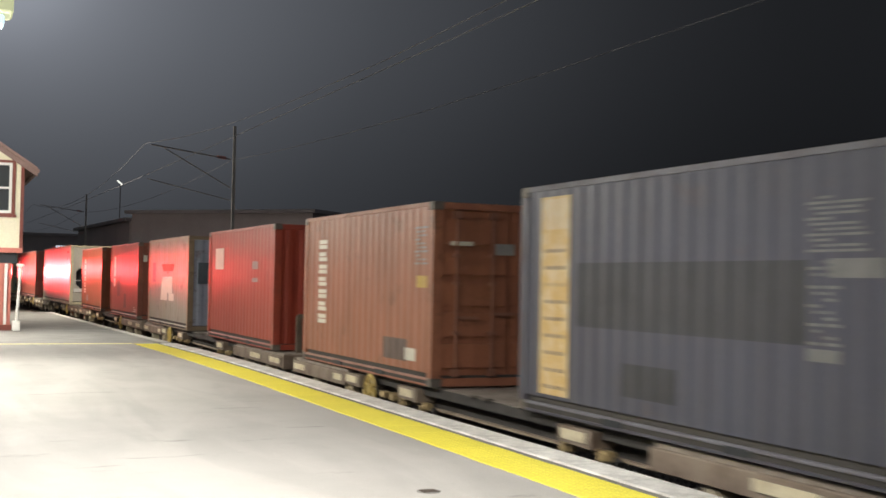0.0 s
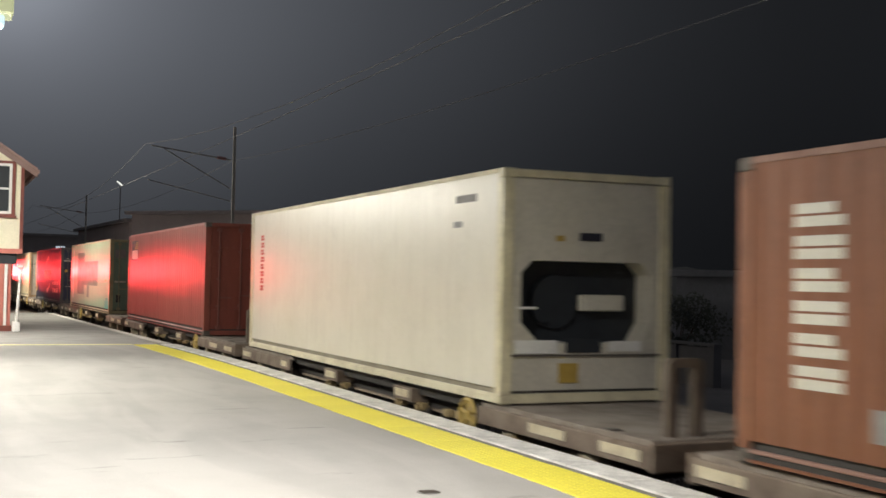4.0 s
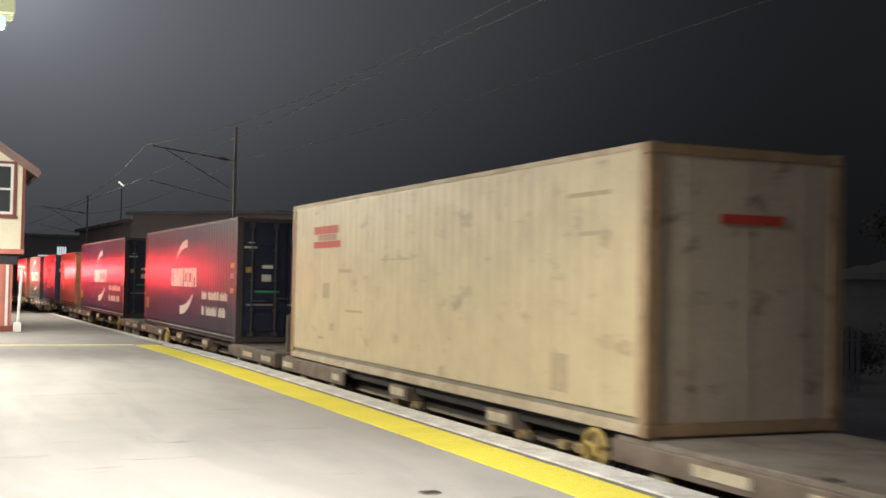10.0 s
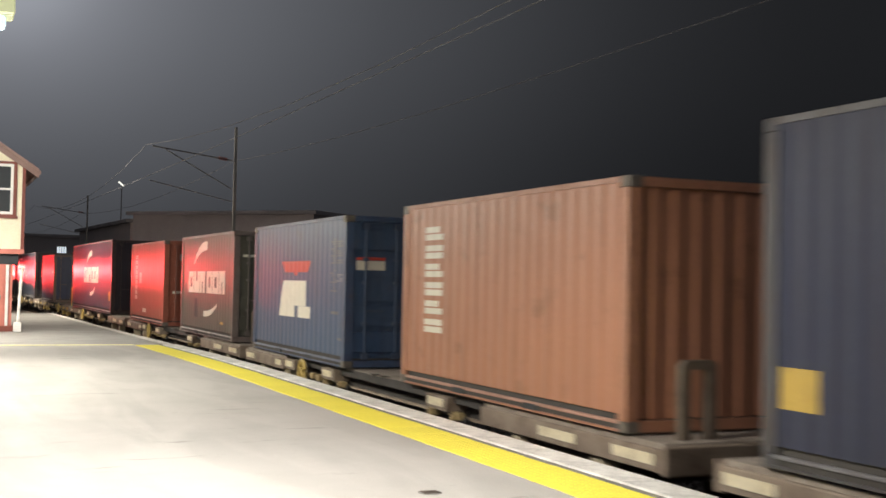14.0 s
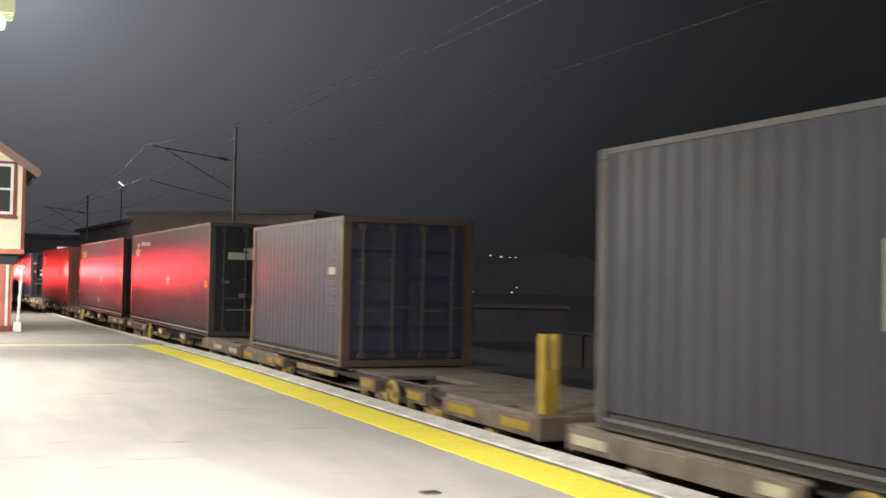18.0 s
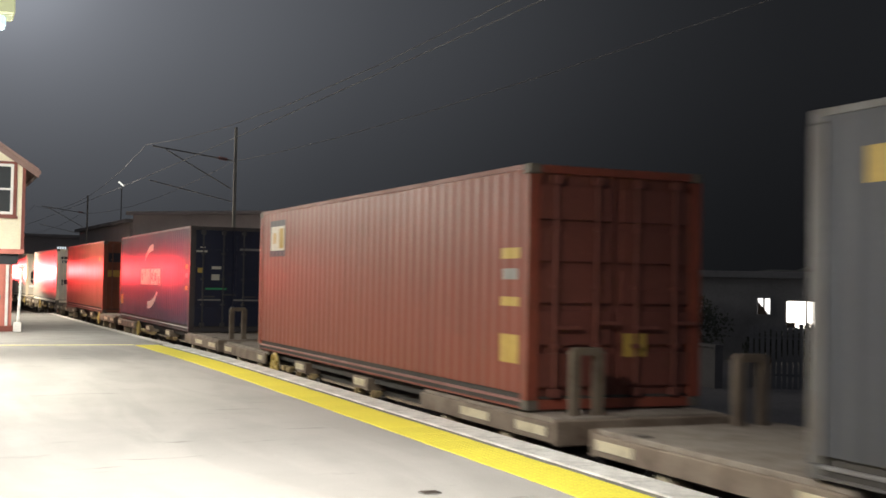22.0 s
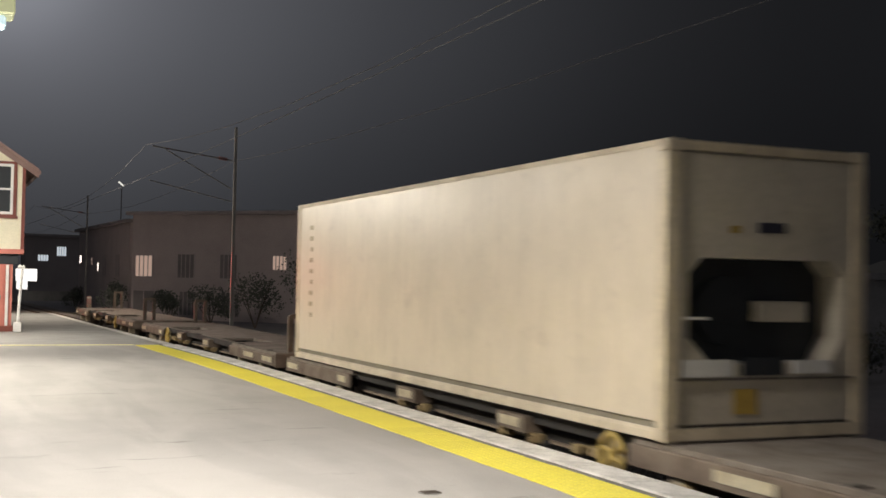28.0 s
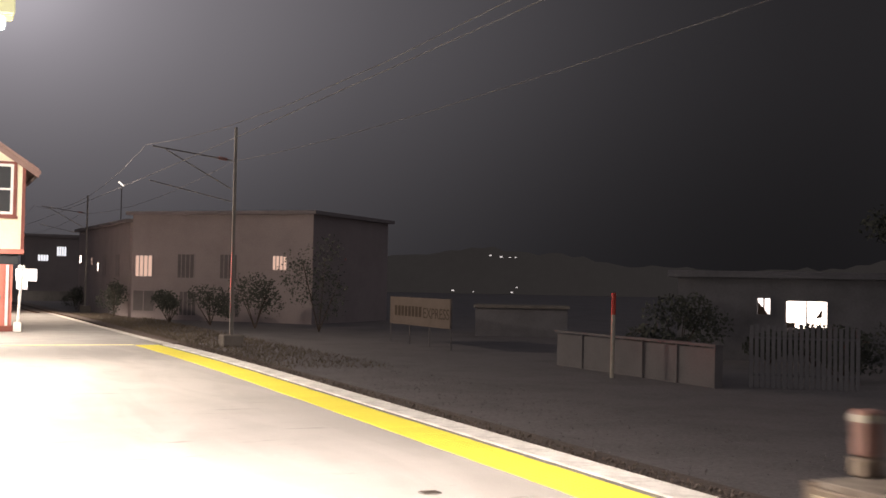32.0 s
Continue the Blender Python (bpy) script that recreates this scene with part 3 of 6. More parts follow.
# ---- level crossing signal and lit sign ----
def crossing_signal(x, y, cover):
    """A mast with one red light that shines along the track under a long hood."""
    sig = thing("crossing_signal", "level crossing mast with a hooded red light glowing", "crossing signal", "crossing signals")
    part("mast", tube(bmesh.new(), (x - 0.35, y + 0.6, -1.02), (x - 0.35, y + 0.6, 2.6), 0.06), M_WHITE_PAINT, sig)
    head = part("lamp_head", block(x - 0.23, x + 0.23, y + 0.10, y + 0.16, 1.70, 2.20), M_DARK, sig, "black target board")
    part("arm", tube(bmesh.new(), (x - 0.35, y + 0.6, 1.95), (x - 0.15, y + 0.17, 1.95), 0.03), M_MAST, sig)
    part("lens", tube(bmesh.new(), (x, y + 0.095, 1.95), (x, y + 0.06, 1.95), cover * 0.9, sides=16), M_RED_LENS, head, "glowing red lens")
    # Unseen plates, added to flatten the red beam into a band.
    part("hood", block(x - 0.2, x + 0.25, y - 1.1, y + 0.09, 1.95 + cover, 1.97 + cover), M_DARK, head)
    part("beam_mask_floor", block(x - 0.2, x + 0.25, y - 1.1, y + 0.09, 1.93 - cover, 1.95 - cover), M_DARK, head)
    return sig


crossing_signal(1.2, 70.0, 0.014)
crossing_signal(3.0, 110.0, 0.030)

sign = thing("lit_sign", "bright white illuminated sign on a post by the crossing", "sign")
part("upper_board", bevelled(block(7.45, 9.50, 125.0, 125.15, 1.05, 2.30), 0.05), M_SIGN_GLOW, sign)
part("lower_board", bevelled(block(7.55, 8.60, 125.0, 125.15, 0.20, 1.046), 0.05), M_SIGN_GLOW, sign)
part("post", block(7.95, 8.10, 125.02, 125.13, -1.02, 0.196), M_WHITE_PAINT, sign)

# Posts for the two added lamps; both stand out of view.
for lx, ly, watts in ADDED_LAMPS:
    added_lamp = thing("crossing_street_lamp", "unseen street lamp added to light the far train and platform end", "street lamp", "crossing street lamps")
    bm = bmesh.new()
    tube(bm, (0, 0, -0.54), (0, 0, 7.0), 0.07, 0.05)
    part("pole", bm, M_MAST, added_lamp)
    part("lamp_head", bevelled(block(-0.05, 0.55, -0.16, 0.16, 6.94, 7.08), 0.03), M_MAST, added_lamp)
    part("diffuser", block(0.15, 0.5, -0.10, 0.10, 6.90, 6.936), M_LAMP, added_lamp)
    added_lamp.matrix_basis = pose(lx, ly, -0.48)

# ---- overhead line ----
def mast(x, y, top, arm):
    m = thing("overhead_line_mast", "tall grey steel overhead line mast on a concrete footing", "mast", "overhead line masts")
    part("footing", bevelled(block(-0.42, 0.42, -0.42, 0.42, -1.05, -0.55), 0.05), M_CONCRETE, m)
    bm = bmesh.new()
    ring = [(px * 0.72, py * 0.72) for px, py in [(-0.10, -0.08), (-0.08, -0.08), (-0.08, -0.01), (0.08, -0.01), (0.08, -0.08), (0.10, -0.08), (0.10, 0.08), (0.08, 0.08), (0.08, 0.01), (-0.08, 0.01), (-0.08, 0.08), (-0.10, 0.08)]]
    lo = [bm.verts.new((px, py, -0.55)) for px, py in ring]
    hi = [bm.verts.new((px * 0.75, py * 0.75, top)) for px, py in ring]
    for k in range(12):
        bm.faces.new((lo[k], lo[(k + 1) % 12], hi[(k + 1) % 12], hi[k]))
    bm.faces.new(lo[::-1])
    bm.faces.new(hi)
    part("column", bm, M_MAST, m)
    bm = bmesh.new()
    tube(bm, (-0.13, 0, top - 1.35), (-arm, 0, top - 0.95), 0.028)
    part("cantilever", bm, M_MAST, m)
    bm = bmesh.new()
    tube(bm, (-0.13, 0, top - 2.5), (-arm + 0.5, 0, top - 1.05), 0.022)
    part("brace", bm, M_MAST, m)
    bm = bmesh.new()
    tube(bm, (-0.13, 0, top - 3.0), (-arm - 0.1, 0, top - 2.3), 0.018)
    part("registration_arm", bm, M_MAST, m)
    bm = bmesh.new()
    for k in range(4):
        tube(bm, (-0.35 - k * 0.09, 0, top - 1.31 + k * 0.01), (-0.40 - k * 0.09, 0, top - 1.30 + k * 0.01), 0.07, sides=10)
    part("insulator", bm, M_TRIM, m)
    m.matrix_basis = pose(x, y, 0)
    return m


for my, mx in ((45.9, 10.93), (91.0, 10.4), (-6.0, 10.93), (138.0, 8.9)):
    mast(mx, my, 7.8, 3.3)


def wire(name, pts, r, label):
    bm = cable(bmesh.new(), pts, r)
    return tagged(part(name, bm, M_WIRE), label, "wire", "overhead wires")


SPAN = [(-6.0, 45.9), (45.9, 91.0), (91.0, 138.0)]
for ya, yb in SPAN:
    run = [ya + (yb - ya) * k / 8 for k in range(9)]
    sag = [1.1 * (2 * k / 8 - 1) ** 2 for k in range(9)]
    wire("contact_wire", [(on_track(q)[0], q, 5.62) for q in run], 0.011, "thin overhead contact wire over the track")
    wire("messenger_wire", [(on_track(q)[0], q, 5.78 + h) for q, h in zip(run, sag)], 0.010, "sagging messenger wire over the contact wire")
    wire("feeder_wire", [(on_track(q)[0] + 3.4, q, 5.85 + 0.5 * h) for q, h in zip(run, sag)], 0.010, "feeder wire strung along the masts")


# ---- beyond the track ----
def house(name, label, x0, x1, y0, y1, base, top, wall, roof_h, windows, turn=0.0, at=(0, 0), hip=0.0):
    h = thing(name, label, "building")
    part("wall", block(x0, x1, y0, y1, base, top), wall, h)
    bm = bmesh.new()
    o = 0.35
    lo = [bm.verts.new(p) for p in ((x0 - o, y0 - o, top + 0.004), (x1 + o, y0 - o, top + 0.004), (x1 + o, y1 + o, top + 0.004), (x0 - o, y1 + o, top + 0.004))]
    mid = (x0 + x1) / 2
    if roof_h > 0.3:
        hi = [bm.verts.new((mid, y0 + hip, top + roof_h)), bm.verts.new((mid, y1 - hip, top + roof_h))]
        for f in ((lo[0], lo[1], hi[0]), (lo[1], lo[2], hi[1], hi[0]), (lo[2], lo[3], hi[1]), (lo[3], lo[0], hi[0], hi[1]), tuple(lo[::-1])):
            bm.faces.new(f)
    else:
        hi = [bm.verts.new(v.co + Vector((0, 0, roof_h))) for v in lo]
        bm.faces.new(lo[::-1])
        bm.faces.new(hi)
        for k in range(4):
            bm.faces.new((lo[k], lo[(k + 1) % 4], hi[(k + 1) % 4], hi[k]))
    part("roof", bm, M_NIGHT_WALL if wall is M_NIGHT_WALL else M_HOUSE_ROOF, h)
    for face, a, z0, w, hh, mat in windows:
        if face == "x":
            fr, pn, mu = (x0 - 0.03, x0 + 0.02, a - w / 2 - 0.08, a + w / 2 + 0.08), (x0 - 0.045, x0 - 0.033, a - w / 2, a + w / 2), None
        else:
            fr, pn, mu = (a - w / 2 - 0.08, a + w / 2 + 0.08, y0 - 0.03, y0 + 0.02), (a - w / 2, a + w / 2, y0 - 0.045, y0 - 0.033), None
        wdw = part("window", block(*fr, z0 - 0.08, z0 + hh + 0.08), wall, h)
        part("pane", block(*pn, z0, z0 + hh), mat, wdw)
        bm = bmesh.new()
        if face == "x":
            box(bm, x0 - 0.06, x0 - 0.047, a - 0.04, a + 0.04, z0, z0 + hh)
            box(bm, x0 - 0.06, x0 - 0.047, a - w * 0.29, a - w * 0.21, z0, z0 + hh)
            box(bm, x0 - 0.06, x0 - 0.047, a + w * 0.21, a + w * 0.29, z0, z0 + hh)
        else:
            for q in ((0.0,) if w > 1.3 or w < 0.6 else (-0.27, 0.0, 0.27)):
                box(bm, a + w * q - 0.03, a + w * q + 0.03, y0 - 0.06, y0 - 0.047, z0, z0 + hh)
        part("glazing_bar", bm, wall, wdw)
    h.matrix_basis = pose(at[0], at[1], 0, 0, 0, turn)
    return h


house("brick_building", "two storey brick building with a few lit windows", 0, 13.4, 0, 11, -1.02, 5.75, M_BRICK, 0.22,
      [("y", 0.95, 1.75, 1.25, 1.35, M_WARM_WINDOW), ("y", 11.1, 2.3, 0.95, 0.85, M_WARM_WINDOW), ("y", 4.2, 1.7, 1.2, 1.5, M_DULL_GLASS), ("y", 7.4, 1.7, 1.2, 1.5, M_DULL_GLASS), ("y", 1.0, -0.5, 1.6, 1.3, M_DULL_GLASS), ("y", 4.4, -0.7, 1.2, 1.5, M_DULL_GLASS), ("y", 7.6, -0.7, 1.2, 1.5, M_DULL_GLASS)], -45.6, (11.8, 77.7))
house("brick_wing", "dark brick wing running back along the road", 0, 7, 0, 21, -1.02, 5.3, M_BRICK, 0.22,
      [("x", 11.75, 2.1, 0.5, 0.60, M_LIT_WINDOW), ("x", 14.6, 2.6, 0.5, 0.50, M_WARM_WINDOW), ("x", 19.9, 2.75, 0.8, 0.6, M_LIT_WINDOW), ("x", 4.0, 1.7, 1.2, 1.5, M_DULL_GLASS), ("x", 9.0, 1.7, 1.2, 1.5, M_DULL_GLASS), ("x", 16.8, 1.7, 1.2, 1.5, M_DULL_GLASS)], 2.6, (11.75, 78.6))
house("grey_house", "flat roofed grey house with lit windows", 0, 8.8, 0, 7, -1.02, 6.1, M_RENDERED, 0.3,
      [("y", 2.0, 3.33, 1.1, 0.68, M_COOL_WINDOW), ("y", 4.0, 3.95, 1.0, 1.05, M_COOL_WINDOW), ("y", 6.25, 3.2, 0.4, 0.94, M_SIGN_GLOW), ("y", 8.1, 2.8, 0.32, 0.88, M_COOL_WINDOW)], 0, (9.25, 140.0))
house("dark_house", "dark house with one brightly lit window", 0, 9, 0, 9, -1.02, 2.1, M_NIGHT_WALL, 0.25,
      [("y", 4.73, 0.25, 1.42, 1.0, M_LIT_WINDOW), ("y", 3.2, 0.76, 0.44, 0.58, M_SIGN_GLOW)], -41, (26.08, 36.94))

inside = thing("curtain", "brown curtains drawn across parts of the lit windows", "curtain")
for pts in (((0.55, 0.42), (0.30, 0.36), (0.55, 0.75)), ((-0.71, 0.0), (-0.40, 0.0), (-0.40, 0.22), (-0.71, 0.22)), ((0.35, 0.02), (0.52, 0.02), (0.52, 0.30)), ((-1.75, 0.49), (-1.36, 0.49), (-1.75, 0.98))):
    bm = bmesh.new()
    lo = [bm.verts.new((x, 0.0, z)) for x, z in pts]
    hi = [bm.verts.new((x, 0.02, z)) for x, z in pts]
    bm.faces.new(lo)
    bm.faces.new(hi[::-1])
    for k in range(len(pts)):
        bm.faces.new((lo[k], hi[k], hi[(k + 1) % len(pts)], lo[(k + 1) % len(pts)]))
    part("cloth", bm, M_CURTAIN, inside)
inside.matrix_basis = pose(26.08, 36.94, 0.25, 0, 0, -41) @ Matrix.Translation((4.73, -0.085, 0))

fence = thing("roadside_wall", "low pale concrete wall along the far road", "wall")
part("wall_run", block(8.4, 13.7, 128.0, 128.3, -1.02, -0.10), M_CONCRETE, fence)
part("cap", block(8.35, 13.75, 127.95, 128.35, -0.096, 0.0), M_CONCRETE, fence)

low = thing("trackside_trough", "low weathered concrete wall in panels beside the track", "wall")
for k in range(5):
    y = 25.7 + k * 1.75
    part("panel", bevelled(block(19.40, 19.55, y, y + 1.70, -1.04, 0.05), 0.02), M_DARK_CONCRETE, low)
    part("pier", block(19.34, 19.60, y - 0.06, y + 0.0, -1.04, 0.09), M_DARK_CONCRETE, low)
part("coping", block(19.33, 19.62, 25.62, 34.45, 0.094, 0.16), M_DARK_CONCRETE, low)

marker = thing("marker_post", "slim white trackside post with a red top", "post")
bm = bmesh.new()
tube(bm, (0, 0, -1.02), (0.02, 0, 0.85), 0.065)
part("shaft", bm, M_POST_WHITE, marker)
bm = bmesh.new()
tube(bm, (0.02, 0, 0.85), (0.03, 0, 1.50), 0.067)
part("red_top", bm, M_RED_MARK, marker)
marker.location = (18.37, 29.26, 0)

banner = thing("banner", "cream banner with dark lettering on trackside posts", "banner")
part("cloth", block(-3.35, 3.35, -0.015, 0.015, 0.0, 1.20), M_BANNER, banner)
for sx in (-3.38, -1.1, 1.1, 3.33):
    part("post", block(sx, sx + 0.05, 0.02, 0.07, -0.86, 1.24), M_DARK_CONCRETE, banner)
for k in range(8):
    part("worn_letter", block(-2.75 + k * 0.40, -2.46 + k * 0.40, -0.024, -0.018, 0.38, 0.82), M_BARK, banner)
txt = bpy.data.curves.new("express_lettering", "FONT")
txt.body, txt.size, txt.extrude = "EXPRESS", 0.62, 0.002
txt_ob = new("express_lettering", txt)
me = bpy.data.meshes.new_from_object(txt_ob.evaluated_get(bpy.context.evaluated_depsgraph_get()))
bpy.data.objects.remove(txt_ob)
me.materials.append(M_BARK)
letters = new("express_lettering", me)
letters.parent = banner
wide = max(v.co.x for v in me.vertices)
for v in me.vertices:
    v.co.x *= 2.75 / wide
letters.matrix_basis = pose(0.50, -0.021, 0.36, 90, 0, 0)
banner.matrix_basis = pose(19.0, 45.75, -0.17, 0, 0, -90)

shed = thing("shed", "dark shed with a pale roof edge", "shed")
part("wall", block(0, 4.75, 0, 4, -1.02, 0.45), M_NIGHT_WALL, shed)
part("roof_edge", block(-0.1, 4.85, -0.2, 4.2, 0.454, 0.60), M_CONCRETE, shed)
shed.matrix_basis = pose(25.7, 54.2, 0, 0, 0, -27.6)


def bush(x, y, w, d, h, seed, base=-1.02):
    b = thing("bush", "dark leafy bush growing beside the track", "bush", "trackside bushes")
    rng = np.random.default_rng(seed)
    for k in range(5):
        a = rng.uniform(0, 6.28)
        part("stem", tube(bmesh.new(), (0, 0, 0), (math.cos(a) * w * 0.3, math.sin(a) * d * 0.3, h * rng.uniform(0.5, 0.85)), 0.035, 0.012, 6), M_BARK, b)
    n = 1300
    vs, fs = [], []
    lumps = rng.uniform(-1, 1, (7, 3)) * (0.30 * w, 0.30 * d, 0.22 * h) + (0, 0, 0.55 * h)
    for k in range(n):
        c = lumps[rng.integers(7)]
        p = rng.normal(0, 1, 3)
        p = c + p / np.linalg.norm(p) * rng.uniform(0.6, 1.0) * (0.26 * w, 0.26 * d, 0.26 * h)
        p[2] = max(p[2], 0.03)
        s = rng.uniform(0.05, 0.11)
        a, e = rng.normal(0, 1, 3), rng.normal(0, 1, 3)
        a /= np.linalg.norm(a)
        e -= a * a.dot(e)
        e /= np.linalg.norm(e)
        vs += [p - a * s, p + e * s * 0.5, p + a * s, p - e * s * 0.5]
        fs.append((4 * k, 4 * k + 1, 4 * k + 2, 4 * k + 3))
    me = bpy.data.meshes.new("leaves")
    me.from_pydata([tuple(v) for v in vs], [], fs)
    me.materials.append(M_LEAF)
    lv = new("foliage", me)
    lv.parent = b
    b.matrix_basis = pose(x, y, base)
    return b


for k, (x, y, w, d, h) in enumerate(((14.6, 66.5, 3.0, 3.4, 2.6), (12.9, 70.0, 2.4, 3.0, 2.0), (16.2, 62.5, 3.2, 4.0, 3.4), (10.9, 79.0, 2.0, 4, 2.6), (18.6, 58.5, 4.0, 3.6, 5.2), (27.2, 33.0, 3.0, 2.6, 1.6), (28.6, 32.2, 3.0, 2.6, 1.5),
                                     (24.8, 35.0, 3.0, 3.0, 2.6), (29.5, 28.0, 3.2, 3.0, 2.2), (24.5, 26.5, 2.8, 3.2, 1.6), (21.6, 31.0, 2.0, 3.2, 1.5), (10.4, 97.0, 3, 3, 2.0))):
    bush(x, y, w, d, h, 20 + k)


def grass(count, seed):
    """Dry tufts along the verge on the far side of the track."""
    rng = np.random.default_rng(seed)
    y = 34 + 52 * rng.uniform(0, 1, count) ** 0.8
    x = 9.3 - (y - 34) * 0.012 + 4.2 * rng.uniform(0, 1, count) ** 1.5
    tall, lean, turn = rng.uniform(0.05, 0.17, count), rng.normal(0, 0.10, (count, 2)), rng.uniform(0, 6.28, count)
    half = 0.012 + 0.016 * rng.uniform(0, 1, count)
    c, s_ = np.cos(turn) * half, np.sin(turn) * half
    base = np.stack([x, y, np.full(count, -1.03)], 1)
    tip = base + np.stack([lean[:, 0], lean[:, 1], tall], 1)
    side = np.stack([c, s_, np.zeros(count)], 1)
    vs = np.stack([base - side, base + side, tip], 1).reshape(-1, 3)
    me = bpy.data.meshes.new("verge_grass")
    me.from_pydata(vs.tolist(), [], [(3 * k, 3 * k + 1, 3 * k + 2) for k in range(count)])
    me.materials.append(material("dry_grass", (0.17, 0.14, 0.105), 0.9, stain=(0.11, 0.095, 0.075), amount=0.8, scale=0.8, grain=12, bump=0))
    return tagged(new("verge_grass", me), "dry brown grass along the far verge of the track", "grass", kind="stuff")


grass(16000, 77)

paling = thing("paling_fence", "dark timber paling fence in front of the house", "fence")
for k in range(20):
    u = k / 19
    part("paling", block(-0.05, 0.05, -0.012, 0.012, 0.0, 1.72 + 0.05 * math.sin(k * 2.3)), M_NIGHT_WALL, paling).matrix_basis = pose(20.6 + 2.3 * u, 25.7 - 1.6 * u, -1.03, 0, 0, -35)
part("fence_rail", tube(bmesh.new(), (20.58, 25.76, 0.35), (22.92, 24.14, 0.35), 0.035, sides=4), M_NIGHT_WALL, paling)
part("fence_rail", tube(bmesh.new(), (20.58, 25.76, -0.65), (22.92, 24.14, -0.65), 0.035, sides=4), M_NIGHT_WALL, paling)


def tree(x, y, h, spread, seed):
    t = thing("tree", "dark leafy tree beyond the track", "tree")
    rng = np.random.default_rng(seed)
    part("trunk", tube(bmesh.new(), (0, 0, -0.05), (0.1, 0.05, h * 0.45), 0.16, 0.10, 8), M_BARK, t)
    tips = []
    for k in range(9):
        a, r = k * 2.4 + rng.uniform(-0.3, 0.3), spread * rng.uniform(0.35, 0.8)
        tip = (math.cos(a) * r, math.sin(a) * r, h * rng.uniform(0.55, 0.95))
        part("limb", tube(bmesh.new(), (0.06, 0.03, h * rng.uniform(0.25, 0.44)), tip, 0.06, 0.02, 6), M_BARK, t)
        tips.append(tip)
    vs, fs = [], []
    for k in range(2200):
        c = np.array(tips[rng.integers(9)])
        p = rng.normal(0, 1, 3)
        p = c + p / np.linalg.norm(p) * rng.uniform(0.2, 1.0) * np.array((0.42, 0.42, 0.30)) * spread * 1.2
        q, e = rng.normal(0, 1, 3), rng.normal(0, 1, 3)
        q /= np.linalg.norm(q)
        e -= q * q.dot(e)
        e /= np.linalg.norm(e)
        w = rng.uniform(0.07, 0.15)
        vs += [tuple(p - q * w), tuple(p + e * w * 0.5), tuple(p + q * w), tuple(p - e * w * 0.5)]
        fs.append((4 * k, 4 * k + 1, 4 * k + 2, 4 * k + 3))
    me = bpy.data.meshes.new("crown")
    me.from_pydata(vs, [], fs)
    me.materials.append(M_LEAF)
    crown = new("crown", me)
    crown.parent = t
    t.matrix_basis = pose(x, y, -1.02)
    return t


for k, (x, y, h, spread) in enumerate(((33.2, 31.2, 5.5, 2.2),)):
    tree(x, y, h, spread, 60 + k)


def street_lamp(x, y, z):
    s = thing("street_lamp", "far street lamp with a small lit head", "street lamp")
    bm = bmesh.new()
    tube(bm, (0, 0, -1.02), (0, 0, z), 0.08, 0.05)
    part("pole", bm, M_MAST, s)
    head = part("lamp_head", bevelled(block(-0.45, 0.25, -0.12, 0.12, -0.06, 0.06), 0.02), M_STREET, s, "lit lamp head")
    head.matrix_basis = pose(0, 0, z, 0, 40, 0)
    s.matrix_basis = pose(x, y, 0)
    return s


street_lamp(17.7, 125.0, 11.4)
far = thing("far_windows", "scattered tiny lit windows of distant houses on the rise", "lights")
for x, z, w in ((63.5, 5.15, 0.7), (65.0, 5.0, 0.8), (66.3, 5.0, 0.5), (67.1, 5.0, 0.5), (58.4, 0.7, 0.7), (66.6, 0.55, 0.7), (67.3, 1.2, 0.5), (61.3, 0.6, 0.35), (49.8, 0.1, 0.4)):
    k = 292.0 / math.hypot(x, 130.0)
    zz = 1.7 + (z - 1.7) * k
    part("window", block(x * k, (x + w * 0.35) * k, 130.0 * k, 130.0 * k + 0.4, zz, zz + w * 0.22 * k), M_SPARK, far)


# ---- dark wooded rise in the distance ----
def rise():
    rng = np.random.default_rng(5)
    bm = bmesh.new()
    lo, hi = [], []
    n = 90
    for k in range(n + 1):
        a = math.radians(14 + 50 * k / n)
        r = 300.0
        z = 9 + 3 * math.sin(k * 0.11) + rng.uniform(-0.5, 0.5) + 0.5 * math.sin(k * 0.7)
        z *= min(1.0, 0.25 + k / 30)
        lo.append(bm.verts.new((r * math.sin(a), r * math.cos(a), -3)))
        hi.append(bm.verts.new((r * math.sin(a), r * math.cos(a), z)))
    for k in range(n):
        bm.faces.new((lo[k], lo[k + 1], hi[k + 1], hi[k]))
    m = material("haze_glow_woods", (0.05, 0.06, 0.045), 0.95, amount=0.6, scale=0.08, grain=0.6, bump=0)
    # A faint even glow on the woods stands in for the mist.
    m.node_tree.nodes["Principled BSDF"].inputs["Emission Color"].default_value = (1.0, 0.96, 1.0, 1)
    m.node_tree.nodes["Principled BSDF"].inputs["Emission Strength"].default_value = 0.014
    structure("backdrop", bm, m, "dark wooded rise far off, its mist painted in as a faint glow", "backdrop")


rise()


